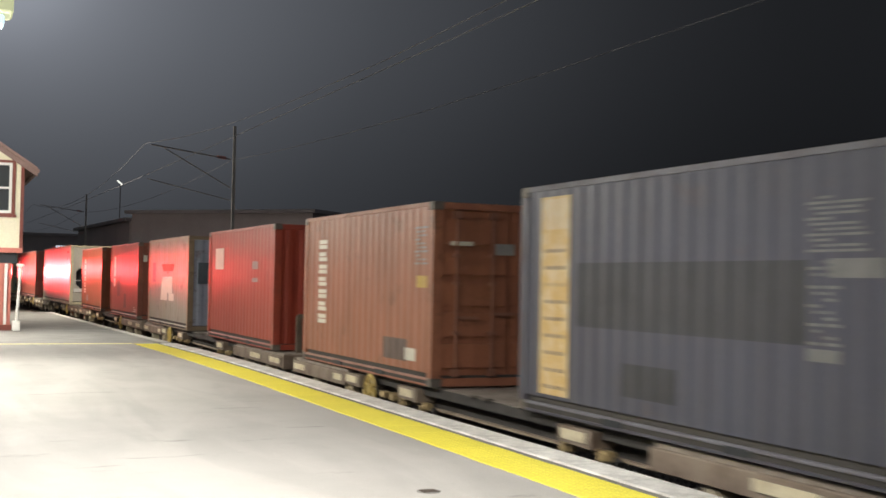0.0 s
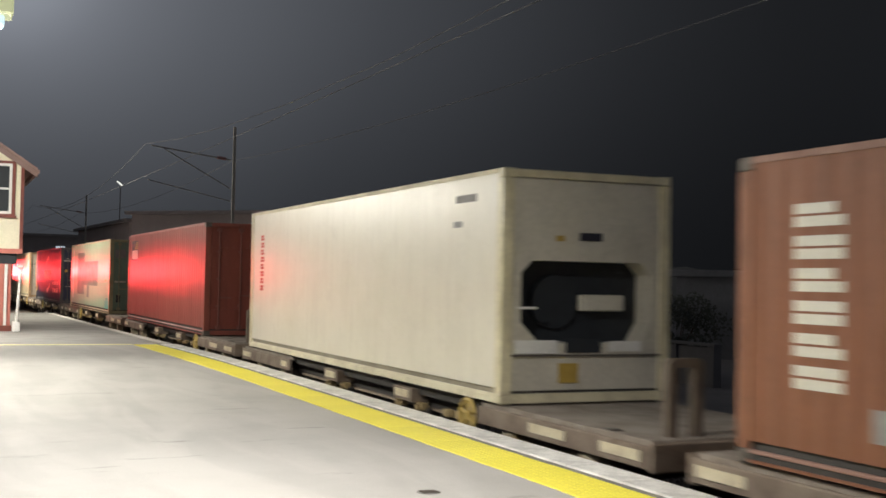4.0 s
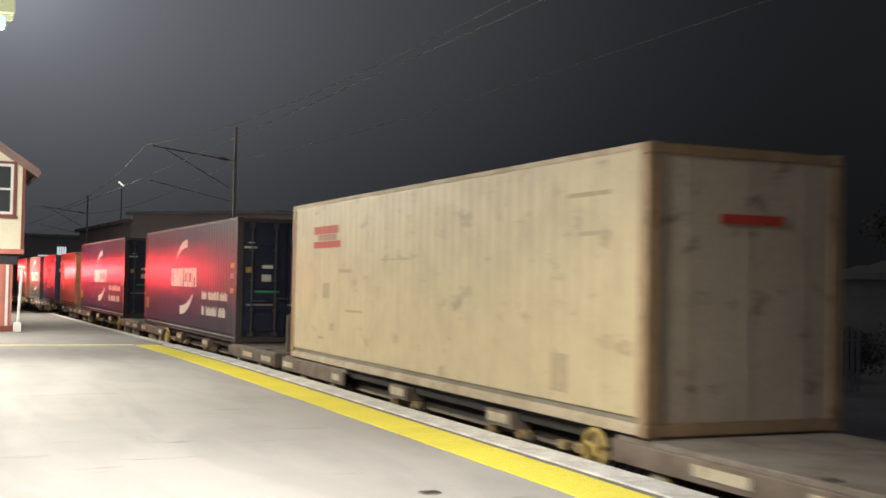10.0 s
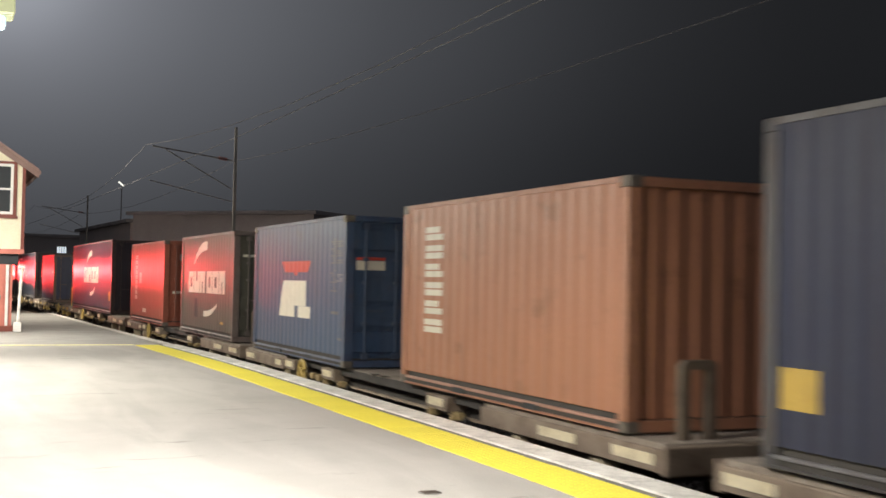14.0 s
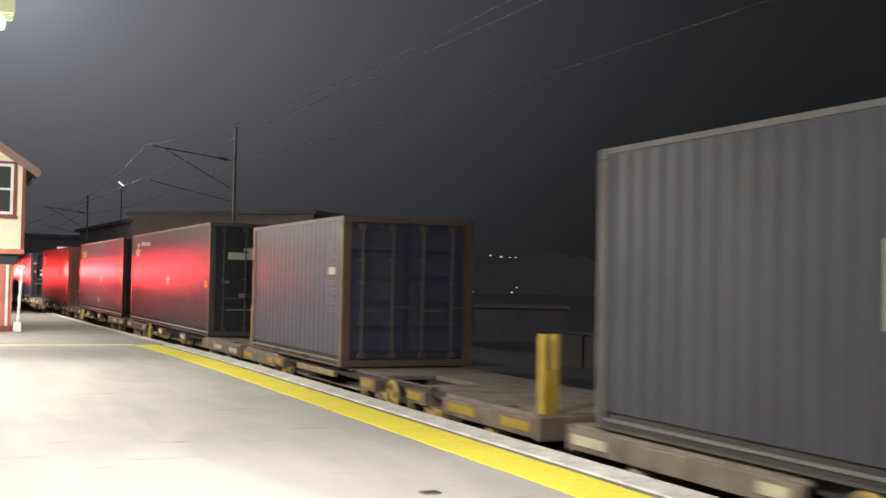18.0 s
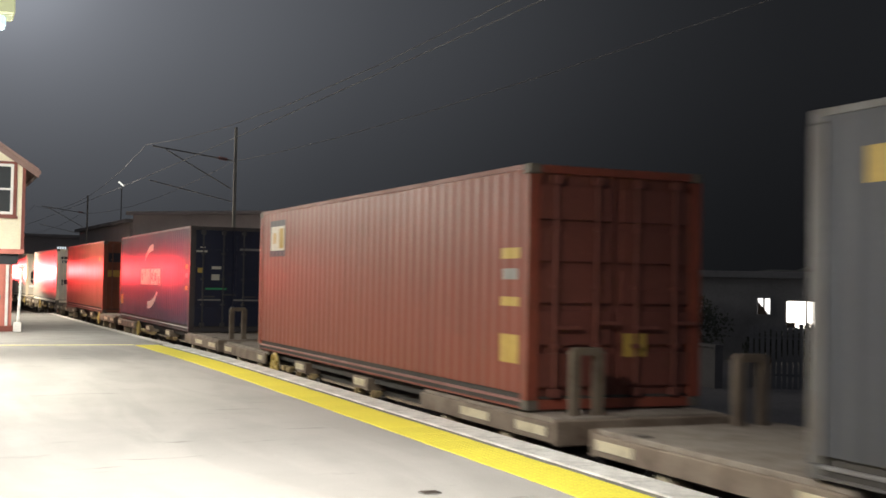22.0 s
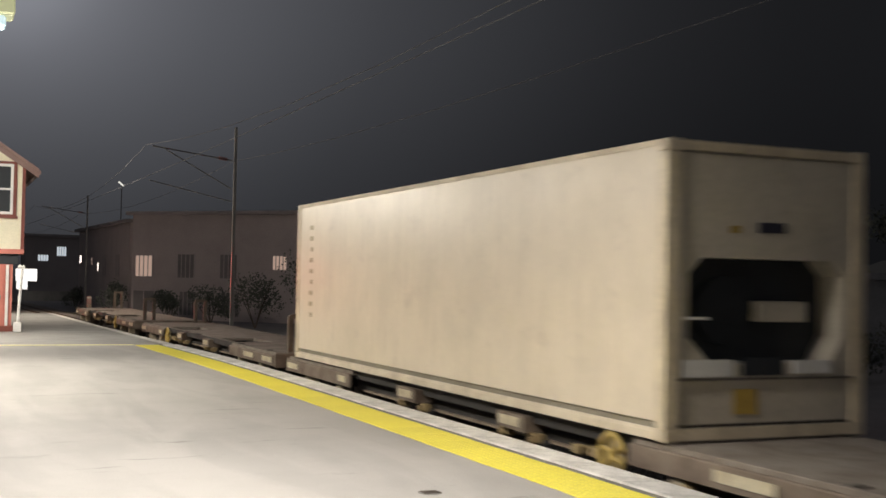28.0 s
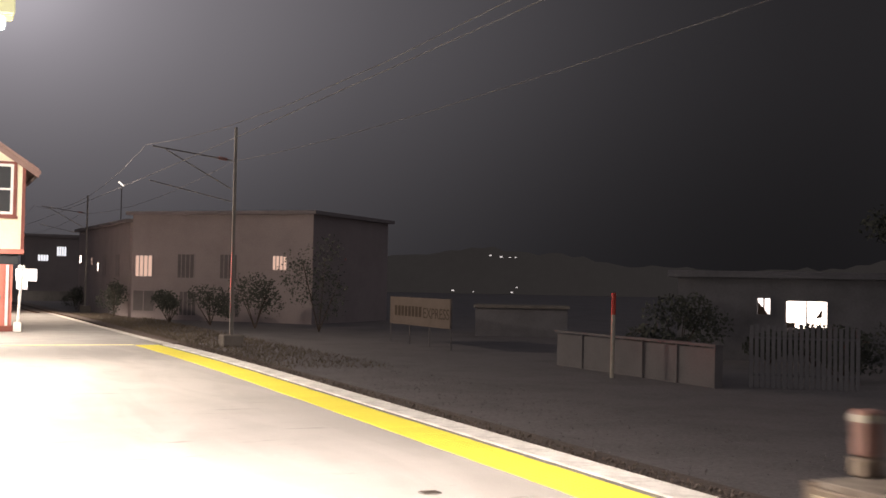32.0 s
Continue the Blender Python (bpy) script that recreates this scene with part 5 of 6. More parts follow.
def container(length, H, label, colour, end="door", depth=0.0085, stain=None, amount=0.45, rough=0.46, coat=0.10, scale=0.9, frame_colour=None, rail_colour=None, rust=0.18, end_colour=None):
    L = 12.192 if length == 40 else 6.058
    smooth = depth < 0.006
    coat = coat if smooth else 0.11
    colour = tuple(q * (0.90 if smooth else 0.72) for q in colour)
    paint = material("container_paint", colour, rough, stain=stain, amount=amount, scale=scale, grain=16 if smooth else 22, bump=0.0, streak=not smooth, coat=coat, shine=0.6 if smooth else 0.30, speck=0.05 if smooth else 0.12, runs=tuple(q * (0.85 if smooth else 0.60) + r * 0.14 for q, r in zip(colour, RUST)), rust=rust)
    rail = frame_colour or tuple(q * 0.97 + r * 0.04 for q, r in zip(colour, RUST))
    edge = material("frame_paint", rail, rough, stain=tuple(q * 0.55 + r * 0.35 for q, r in zip(rail, RUST)), amount=0.8, scale=2.4, grain=22, bump=0.05, rust=min(1.0, rust * 1.5))
    # Rails paler than the frame: their lamplit edge is put into the colour.
    lit_rail = material("rail_paint", rail_colour or tuple(q * 0.9 + 0.10 for q in rail), 0.55, stain=tuple(q * 0.5 + r * 0.4 for q, r in zip(rail, RUST)), amount=0.6, scale=2.0, grain=22, bump=0.05)
    c = thing("shipping_container", label, "container", "containers on the train")
    h = L / 2
    near = part("side_panel", sheet(-h + 0.16, h - 0.16, 0.19, H - 0.06, depth, -WIDE + 0.012, 0.06), paint, c)
    bm = sheet(-h + 0.16, h - 0.16, 0.19, H - 0.06, depth, -WIDE + 0.012, 0.06)
    bmesh.ops.transform(bm, matrix=Matrix.Rotation(math.pi, 4, "Z"), verts=list(bm.verts))
    part("side_panel", bm, paint, c)
    part("roof", block(-WIDE + 0.06, WIDE - 0.06, -h + 0.05, h - 0.05, H - 0.05, H - 0.015), paint, c)
    part("floor", block(-WIDE + 0.05, WIDE - 0.05, -h + 0.05, h - 0.05, 0.10, 0.16), M_UNDER, c)
    for sx in (-1, 1):
        x0, x1 = sorted((sx * (WIDE - 0.075), sx * WIDE))
        part("top_rail", block(x0, x1, -h + 0.162, h - 0.162, H - 0.062, H - 0.004), lit_rail, c, "top rail painted paler for its lit edge")
        bm = bmesh.new()
        box(bm, x0, x1, -h + 0.162, h - 0.162, 0.012 if smooth else 0.088, 0.118)
        bmesh.ops.bevel(bm, geom=[e for e in bm.edges if all(v.co.z > 0.1 and abs(v.co.x) > WIDE - 0.01 for v in e.verts)], offset=0.03 if smooth else 0.015, segments=1, affect="EDGES")
        lip = part("bottom_rail", bm, lit_rail, c, "bottom rail painted paler for its lit edge")
        if not smooth:
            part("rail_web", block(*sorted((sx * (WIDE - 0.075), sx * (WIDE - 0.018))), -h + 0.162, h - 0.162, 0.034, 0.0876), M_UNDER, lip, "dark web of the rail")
            part("rail_flange", block(x0, x1, -h + 0.162, h - 0.162, 0.008, 0.0336), edge, lip)
        # Groove above the rail is darkened in colour to stand in for its shade.
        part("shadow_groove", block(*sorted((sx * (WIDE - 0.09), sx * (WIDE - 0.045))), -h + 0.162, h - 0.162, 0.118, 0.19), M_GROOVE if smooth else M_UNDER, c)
        for y in (-h, h):
            y0, y1 = (y, y + 0.16) if y < 0 else (y - 0.16, y)
            part("corner_post", block(*sorted((sx * (WIDE - 0.15), sx * WIDE)), y0, y1, 0.122, H - 0.122), edge, c)
            for z in (0.0, H - 0.118):
                part("corner_casting", bevelled(block(*sorted((sx * (WIDE - 0.165), sx * (WIDE + 0.003))), y0 - (0.003 if y < 0 else 0), y1 + (0.003 if y > 0 else 0), z, z + 0.118), 0.01), M_CASTING if frame_colour is None else edge, c)
        if length == 20:
            for k in (-1.0, 1.0):
                part("fork_pocket", block(*sorted((sx * (WIDE - 0.02), sx * (WIDE + 0.002))), k - 0.18, k + 0.18, 0.03, 0.10), M_DARK, c)
    for y0, y1 in ((-h, -h + 0.10), (h - 0.10, h)):
        part("end_header", block(-WIDE + 0.152, WIDE - 0.152, y0, y1, H - 0.105, H - 0.01), edge, c)
        part("end_sill", block(-WIDE + 0.167, WIDE - 0.167, y0, y1, 0.01, 0.125), edge, c)
    part("rear_panel", block(-WIDE + 0.152, WIDE - 0.152, h - 0.07, h - 0.03, 0.127, H - 0.107), paint, c)
    # Most given end colours are darker than the sides: end-face shade put into colour.
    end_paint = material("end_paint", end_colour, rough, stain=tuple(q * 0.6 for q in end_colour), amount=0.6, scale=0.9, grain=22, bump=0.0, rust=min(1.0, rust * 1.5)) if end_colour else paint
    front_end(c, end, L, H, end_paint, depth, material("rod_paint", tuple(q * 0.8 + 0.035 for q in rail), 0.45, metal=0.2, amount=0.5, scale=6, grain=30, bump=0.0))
    return c, near, L, H, depth


def mark(made, f0, f1, lo, hi, mat, name="marking"):
    """Paint on the platform side: f metres from the front end, heights above the base."""
    c, near, L, H, depth = made
    sh = (lambda g: (lambda y: g(y + L / 2))) if callable(lo) else None
    a, b = (sh(lo), sh(hi)) if sh else (lo, hi)
    return part(name, sheet(-L / 2 + f0, -L / 2 + f1, a, b, depth, -WIDE + 0.012 - 0.004), mat, near)


def end_mark(made, x0, x1, z0, z1, mat, name="label"):
    c, near, L, H, depth = made
    return part(name, block(x0, x1, -L / 2 + 0.006, -L / 2 + 0.012, z0, z1), mat, c)


def blocks(made, f0, f1, z0, z1, n, mat, gap=0.28, name="lettering_block"):
    """A column of letter-sized blocks, one over the other."""
    step = (z1 - z0) / n
    for k in range(n):
        top = z0 + (k + 1 - gap) * step
        cut = 0.5 * (z0 + k * step + top)
        mark(made, f0, f1, z0 + k * step, cut - 0.04 * step, mat, name)
        mark(made, f0 + (0.18 * (f1 - f0) if k % 2 else 0), f1, cut + 0.04 * step, top, mat, name)


def code_panel(made, f0, f1, z0, z1, n, mat):
    """Small print: thin lines in two uneven columns."""
    step, mid = (z1 - z0) / n, f0 + 0.55 * (f1 - f0)
    for k in range(n):
        z = z0 + k * step
        mark(made, mid + 0.03, f1 - 0.06 * ((k * 2) % 3), z, z + 0.5 * step, mat, "code_line")
        if k % 4 != 2:
            mark(made, f0 + 0.05 * (k % 3), mid - 0.02, z, z + 0.5 * step, mat, "code_line")


def shipping_line_logo(made, f0, f1, z0, z1, top, bottom):
    """Six white letter-sized shapes in a row, and a crescent above and below them."""
    w = (f1 - f0) / 6.2
    h = z1 - z0
    for k in range(6):
        a = f0 + k * w + (0.2 * w if k >= 3 else 0)
        b = a + 0.94 * w
        if k in (1, 2, 5):
            # a squared ring
            pieces = [(a, b, z1 - 0.26 * h, z1), (a, b, z0, z0 + 0.26 * h), (b - 0.30 * w, b, z0 + 0.26 * h, z1 - 0.26 * h), (a, a + 0.30 * w, z0 + 0.26 * h, z1 - 0.26 * h)]
        else:
            # a block with a short slit
            pieces = [(a, a + 0.36 * w, z0, z1), (b - 0.36 * w, b, z0, z1), (a + 0.36 * w, b - 0.36 * w, z0 + 0.52 * h, z1) if k != 4 else (a + 0.36 * w, b - 0.36 * w, z0, z0 + 0.55 * h)]
        for p in pieces:
            mark(made, *p, M_WHITE_MARK, "letter_shape")
    for (a, b, lo, hi), flip in ((top, False), (bottom, True)):
        def edge(f, share, drop, power, a=a, b=b, lo=lo, hi=hi, flip=flip):
            k = min(1.0, max(0.0, (f - a) / (b - a)))
            k = 1 - k if flip else k
            z = lo + (hi - lo) * (share - drop * k ** power)
            return lo + hi - z if flip else z
        outer, inner = (lambda f, e=edge: e(f, 1.0, 0.84, 2.5)), (lambda f, e=edge: e(f, 0.61, 0.60, 2.3))
        mark(made, a, b, outer if flip else inner, inner if flip else outer, M_WHITE_MARK, "crescent")


def polyline(q, pts):
    """Height at q along a line of (place, height) points."""
    for (a, b), (c, d) in zip(pts, pts[1:]):
        if q <= c:
            return b + (d - b) * max(0.0, q - a) / (c - a)
    return pts[-1][1]


STAR_TOP = ((-1.0, 0.36), (-0.34, 0.40), (0.0, 1.0), (0.34, 0.40), (1.0, 0.36))
STAR_BASE = ((-1.0, 0.26), (-0.62, -0.12), (-0.56, -0.84), (0.0, -0.42), (0.56, -0.84), (0.62, -0.12), (1.0, 0.26))


def star(made, f, z, r, tall, mat, name):
    """A five-pointed star of paint round f, z."""
    mark(made, f - r, f + r, lambda q: z + tall * polyline((q - f) / r, STAR_BASE), lambda q: z + tall * polyline((q - f) / r, STAR_TOP), mat, name)


def bar_text(made, f0, f1, z0, z1, n):
    """A line of writing as plain bars of letter width, some taller."""
    w = (f1 - f0) / n
    for k in range(n):
        if k % 9 == 5:
            continue
        tall = 1.0 if k % 5 in (1, 3) else 0.80
        mark(made, f0 + k * w, f0 + (k + 0.86) * w, z0, z0 + (z1 - z0) * tall, M_WHITE_MARK, "slogan_bar")


NAVY, CHAR = (0.034, 0.042, 0.085), (0.052, 0.058, 0.080)
START = []          # (container, place of its front end along the train)


def load(u, made):
    START.append((made[0], u + made[2] / 2))
    return made


def navy_box(u, slogan=True):
    m = load(u, container(40, 2.896, "navy blue corrugated container with white crescents and letter shapes", NAVY, "door", stain=(0.037, 0.043, 0.080), amount=0.4, frame_colour=(0.065, 0.063, 0.070)))
    shipping_line_logo(m, 4.40, 7.88, 1.23, 1.74, (5.66, 7.16, 1.97, 2.52), (4.84, 6.56, 0.46, 1.07))
    if slogan:
        bar_text(m, 0.94, 3.74, 0.93, 1.14, 19)
        bar_text(m, 1.08, 3.67, 0.53, 0.76, 17)
    mark(m, 11.54, 11.98, 0.50, 0.84, M_YELLOW_MARK, "yellow_label")
    for z0, z1, mt in ((1.72, 1.84, M_YELLOW_MARK), (1.48, 1.60, M_FAINT_MARK), (1.13, 1.25, M_YELLOW_MARK)):
        mark(m, 0.30, 0.62, z0, z1, mt, "label")
    code_panel(m, 0.27, 0.95, 1.95, 2.60, 9, M_DIM_MARK)
    code_panel(m, 0.72, 1.0, 1.15, 1.90, 8, M_DIM_MARK)
    for x0, x1, z0, z1, mt in ((-1.05, -0.75, 2.18, 2.23, M_WHITE_MARK), (-0.95, -0.8, 2.30, 2.33, M_WHITE_MARK), (-1.0, -0.84, 1.62, 1.75, M_YELLOW_MARK), (-0.62, -0.36, 1.72, 1.80, M_WHITE_MARK), (-0.62, -0.40, 1.42, 1.58, M_WHITE_MARK), (-0.78, -0.20, 1.16, 1.21, M_GREEN_MARK), (-0.98, -0.35, 0.86, 0.90, M_FAINT_MARK), (0.15, 0.75, 2.25, 2.31, M_FAINT_MARK), (0.0, 0.7, 0.86, 0.90, M_FAINT_MARK)):
        end_mark(m, x0, x1, z0, z1, mt)
    return m


# loads from the front of the train to its end
m = load(6.02, container(20, 2.591, "slate grey container with a gold lettered strip and dark patches", (0.092, 0.096, 0.135), "front", stain=(0.064, 0.066, 0.085)))
mark(m, 4.94, 5.58, 0.23, 2.45, M_GOLD_MARK, "gold_strip")
mark(m, 4.98, 5.54, 2.08, 2.42, M_WHITE_MARK, "lettering_block")
for k in range(9):
    mark(m, 5.02, 5.50, 0.30 + k * 0.19, 0.34 + k * 0.19, M_WAGON, "lettering_bar")
mark(m, 1.17, 4.78, 1.02, 1.70, M_GREY_PATCH, "dark_patch")
mark(m, 2.94, 3.86, 0.36, 0.69, M_GREY_PATCH, "dark_patch")
code_panel(m, 0.54, 1.20, 1.76, 2.22, 11, M_PALE_CODE)
mark(m, 0.36, 0.95, 1.56, 1.71, M_PALE_CODE, "label")
code_panel(m, 0.82, 1.17, 1.03, 1.72, 14, M_PALE_CODE)
mark(m, 0.82, 1.18, 0.90, 1.00, M_PALE_CODE, "label")

m = load(14.70, container(20, 2.591, "rusty orange-brown container with a white vertical name", (0.47, 0.19, 0.11), "door", rust=0.4, stain=RUST, amount=0.5))
blocks(m, 4.75, 5.22, 0.70, 2.23, 7, M_WHITE_MARK)
code_panel(m, 0.22, 0.69, 1.71, 2.28, 10, M_FAINT_MARK)
mark(m, 0.22, 0.60, 1.38, 1.55, M_YELLOW_MARK, "yellow_label")
mark(m, 0.60, 1.03, 0.32, 0.50, M_WHITE_MARK, "label")
mark(m, 0.95, 1.9, 0.30, 0.62, M_BROWN_PATCH, "patch")
end_mark(m, -0.95, -0.60, 1.98, 2.04, M_WHITE_MARK)
end_mark(m, -0.25, 0.05, 1.86, 2.02, M_FAINT_MARK)

m = load(22.86, container(20, 2.591, "bright red container with a white square sign", (0.46, 0.075, 0.045), "front", stain=(0.25, 0.04, 0.03)))
mark(m, 4.50, 5.40, 1.66, 2.17, M_WHITE_MARK, "white_square")
mark(m, 1.33, 1.85, 1.66, 1.83, M_FAINT_MARK, "faded_mark")
mark(m, 1.33, 1.85, 1.38, 1.47, M_FAINT_MARK, "faded_mark")

m = load(31.44, container(20, 2.591, "weathered grey container with a red and white emblem", (0.38, 0.385, 0.33), "front", rust=0.5, frame_colour=(0.30, 0.25, 0.17), rail_colour=(0.36, 0.35, 0.28), end_colour=(0.35, 0.41, 0.51), stain=(0.26, 0.24, 0.14), amount=0.7))


def emblem(m):
    mark(m, 2.02, 3.89, lambda f: 1.62 + 0.20 * max(0.0, abs(f - 2.95) / 0.94 - 0.82) / 0.18, lambda f: 1.83, M_RED_MARK, "red_emblem")
    mark(m, 2.80, 3.10, lambda f: 1.54 + 0.075 * abs(f - 2.95) / 0.15, lambda f: 1.615, M_RED_MARK, "red_emblem")
    mark(m, 2.26, 3.0, 0.98, 1.46, M_WHITE_MARK, "letter_shape")
    mark(m, 3.0, 4.08, lambda f: 0.76, lambda f: 1.46 - 0.66 * max(0.0, (f - 3.80) / 0.28), M_WHITE_MARK, "letter_shape")
    mark(m, 1.98, 2.76, 0.76, 0.976, M_WHITE_MARK, "letter_shape")


emblem(m)
mark(m, 4.92, 5.44, 1.29, 1.89, M_BLUE_PATCH, "slate_patch")
end_mark(m, -0.95, 0.0, 1.28, 1.86, M_BLUE_PATCH, "slate_patch")

m = load(39.57, container(20, 2.591, "red-brown container with white vertical letter shapes", (0.33, 0.115, 0.075), "door", stain=(0.14, 0.07, 0.06), amount=0.6))
for z0, z1 in ((1.72, 2.17), (1.42, 1.70), (1.05, 1.36)):
    mark(m, 4.95, 5.40, z0, z1, M_WHITE_MARK, "letter_shape")
code_panel(m, 0.39, 1.01, 1.50, 2.28, 12, M_PALE_CODE)
code_panel(m, 0.35, 0.94, 0.24, 0.42, 3, M_WHITE_MARK)
mark(m, 3.82, 4.57, 0.71, 1.47, M_BROWN_PATCH, "patch")
mark(m, 2.44, 2.98, 0.31, 0.82, M_BROWN_PATCH, "patch")
for x0, x1 in ((-1.05, -0.92), (-0.86, -0.66), (-0.60, -0.35)):
    end_mark(m, x0, x1, 1.94, 2.16 if x0 < -1 else 2.10, M_WHITE_MARK)

m = load(48.15, container(20, 2.591, "brown container with a white vertical name", (0.36, 0.148, 0.08), "door", stain=RUST, amount=0.4))
blocks(m, 4.82, 5.37, 0.68, 2.23, 6, M_WHITE_MARK)
mark(m, 4.0, 4.5, 0.35, 0.60, M_FAINT_MARK, "faded_mark")
end_mark(m, -0.85, -0.55, 2.02, 2.22, M_FAINT_MARK)
end_mark(m, 0.05, 0.65, 1.68, 1.95, M_WHITE_MARK)
end_mark(m, -0.85, -0.30, 1.10, 1.15, M_WHITE_MARK)

WHITE_REEFER = dict(rust=0.06, coat=0.12, depth=0.0015, stain=(0.60, 0.55, 0.44), amount=0.3, rough=0.30)
m = load(58.72, container(40, 2.896, "cream white refrigerated container with a dark machinery bay", (0.86, 0.82, 0.71), "reefer", frame_colour=(0.74, 0.68, 0.48), end_colour=(0.62, 0.585, 0.50), **WHITE_REEFER))
blocks(m, 11.15, 11.40, 1.23, 2.43, 8, M_RED_MARK)
mark(m, 0.78, 1.41, 2.52, 2.62, M_FAINT_MARK, "code_line")
mark(m, 1.21, 1.48, 2.20, 2.28, M_FAINT_MARK, "code_line")

m = load(75.56, container(40, 2.896, "red-brown container with a striped label plate", (0.40, 0.105, 0.075), "door", stain=(0.17, 0.06, 0.05), amount=0.5))
mark(m, 10.30, 11.62, 2.02, 2.68, M_BLACK_MARK, "label_plate")


def over(made, f0, f1, lo, hi, mat, name):
    c, near, L, H, depth = made
    return part(name, sheet(-L / 2 + f0, -L / 2 + f1, lo, hi, depth, -WIDE + 0.012 - 0.008), mat, near)


over(m, 10.42, 11.55, 2.06, 2.36, M_WHITE_MARK, "label_face")
for k in range(4):
    over(m, 10.36, 11.05 - 0.1 * k, 2.40 + k * 0.065, 2.44 + k * 0.065, M_YELLOW_MARK, "label_stripe")

m = load(92.23, container(40, 2.896, "pale green container with dark teal painted-out patches", (0.385, 0.635, 0.45), "door", depth=0.0062, end_colour=(0.21, 0.31, 0.24), stain=(0.33, 0.50, 0.35), amount=0.4, frame_colour=(0.42, 0.42, 0.26)))
blocks(m, 11.12, 11.58, 0.42, 2.68, 11, M_WHITE_MARK, 0.06)
for f0, f1, z0, z1, mt in ((7.50, 9.85, 0.63, 2.49, M_TEAL_PATCH), (3.30, 7.49, 1.05, 2.08, M_TEAL_PATCH), (5.84, 6.58, 0.53, 1.04, M_TEAL_PATCH), (0.20, 1.21, 0.18, 0.50, M_BRIGHT_TEAL), (0.40, 1.0, 0.51, 0.60, M_BRIGHT_TEAL), (0.8, 1.3, 1.26, 1.32, M_YELLOW_MARK)):
    mark(m, f0, f1, z0, z1, mt, "painted_patch")
for x0, x1, z0, z1, mt in ((-1.02, -0.62, 2.18, 2.50, M_FAINT_MARK), (-0.5, -0.3, 2.25, 2.4, M_FAINT_MARK), (-1.02, -0.6, 1.22, 1.28, M_WHITE_MARK), (-0.55, -0.3, 1.10, 1.20, M_YELLOW_MARK), (-0.95, -0.8, 0.45, 0.75, M_BLACK_MARK)):
    end_mark(m, x0, x1, z0, z1, mt)

navy_box(108.88)
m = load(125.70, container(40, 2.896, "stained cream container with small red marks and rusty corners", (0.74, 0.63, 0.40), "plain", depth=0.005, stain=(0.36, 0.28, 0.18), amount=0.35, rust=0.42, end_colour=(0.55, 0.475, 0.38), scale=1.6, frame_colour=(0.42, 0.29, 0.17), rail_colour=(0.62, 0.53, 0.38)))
for f0, f1, z0, z1 in ((9.36, 10.87, 2.05, 2.17), (9.46, 10.85, 2.30, 2.44), (9.55, 10.60, 2.18, 2.29)):
    mark(m, f0, f1, z0, z1, M_FADED_RED if z0 == 2.18 else M_RED_MARK, "red_mark")
for f0, f1, z0, z1 in ((9.90, 10.27, 1.16, 1.43), (9.64, 9.88, 0.60, 0.73), (10.18, 10.50, 0.43, 0.48), (8.72, 9.42, 1.61, 1.67), (0.70, 1.60, 2.42, 2.47), (0.70, 1.35, 2.00, 2.05), (6.2, 7.4, 1.80, 1.83), (8.2, 9.0, 0.95, 0.99)):
    mark(m, f0, f1, z0, z1, M_SCUFF, "scuff")
mark(m, 1.55, 1.90, 0.30, 0.72, M_SCUFF, "grey_patch")
end_mark(m, -0.35, 0.45, 2.12, 2.22, M_RED_MARK, "red_mark")
navy_box(142.43)
navy_box(159.08)

m = load(173.33, container(20, 2.591, "orange-brown container with a white vertical name", (0.52, 0.24, 0.145), "front", rust=0.35, stain=(0.32, 0.14, 0.085), amount=0.5))
blocks(m, 4.64, 5.24, 0.78, 2.32, 6, M_WHITE_MARK)
m = load(182.02, container(20, 2.591, "blue container with a red emblem and white letter shapes", (0.056, 0.108, 0.215), "door", stain=(0.10, 0.12, 0.155), amount=0.5))
emblem(m)
code_panel(m, 0.14, 0.81, 1.77, 2.22, 11, M_PALE_CODE)
code_panel(m, 0.12, 0.49, 1.46, 1.60, 4, M_FAINT_MARK)
code_panel(m, 0.50, 0.80, 1.28, 1.69, 8, M_PALE_CODE)
mark(m, 0.38, 0.78, 0.89, 0.94, M_PALE_CODE, "label")
mark(m, 0.10, 0.40, 0.45, 0.49, M_PALE_CODE, "label")
end_mark(m, -1.02, -0.50, 1.66, 1.82, M_WHITE_MARK)
end_mark(m, -1.02, -0.50, 1.83, 1.88, M_RED_MARK)
m = load(189.99, container(20, 2.591, "dark grey container with white crescents and letter shapes", (0.125, 0.122, 0.100), "door", stain=(0.10, 0.092, 0.078), amount=0.6, frame_colour=(0.16, 0.13, 0.12)))
shipping_line_logo(m, 0.87, 5.14, 1.09, 1.65, (2.90, 4.43, 1.82, 2.42), (1.67, 3.20, 0.49, 0.86))
code_panel(m, 0.25, 0.84, 1.75, 2.23, 10, M_PALE_CODE)
mark(m, 1.0, 1.3, 0.36, 0.42, M_YELLOW_MARK, "yellow_label")
mark(m, 3.9, 4.3, 0.45, 0.95, M_GREY_PATCH, "dark_patch")
end_mark(m, -1.0, -0.4, 1.98, 2.04, M_WHITE_MARK)
m = load(198.70, container(20, 2.591, "red-brown container with a white vertical name", (0.42, 0.135, 0.085), "door", stain=(0.26, 0.08, 0.05), amount=0.4))
blocks(m, 4.75, 5.22, 0.73, 2.24, 9, M_WHITE_MARK)
mark(m, 4.02, 4.40, 1.26, 1.62, M_WHITE_MARK, "label")
mark(m, 3.0, 3.7, 0.32, 0.45, M_WHITE_MARK, "label")
end_mark(m, -0.75, -0.45, 1.98, 2.18, M_FAINT_MARK)
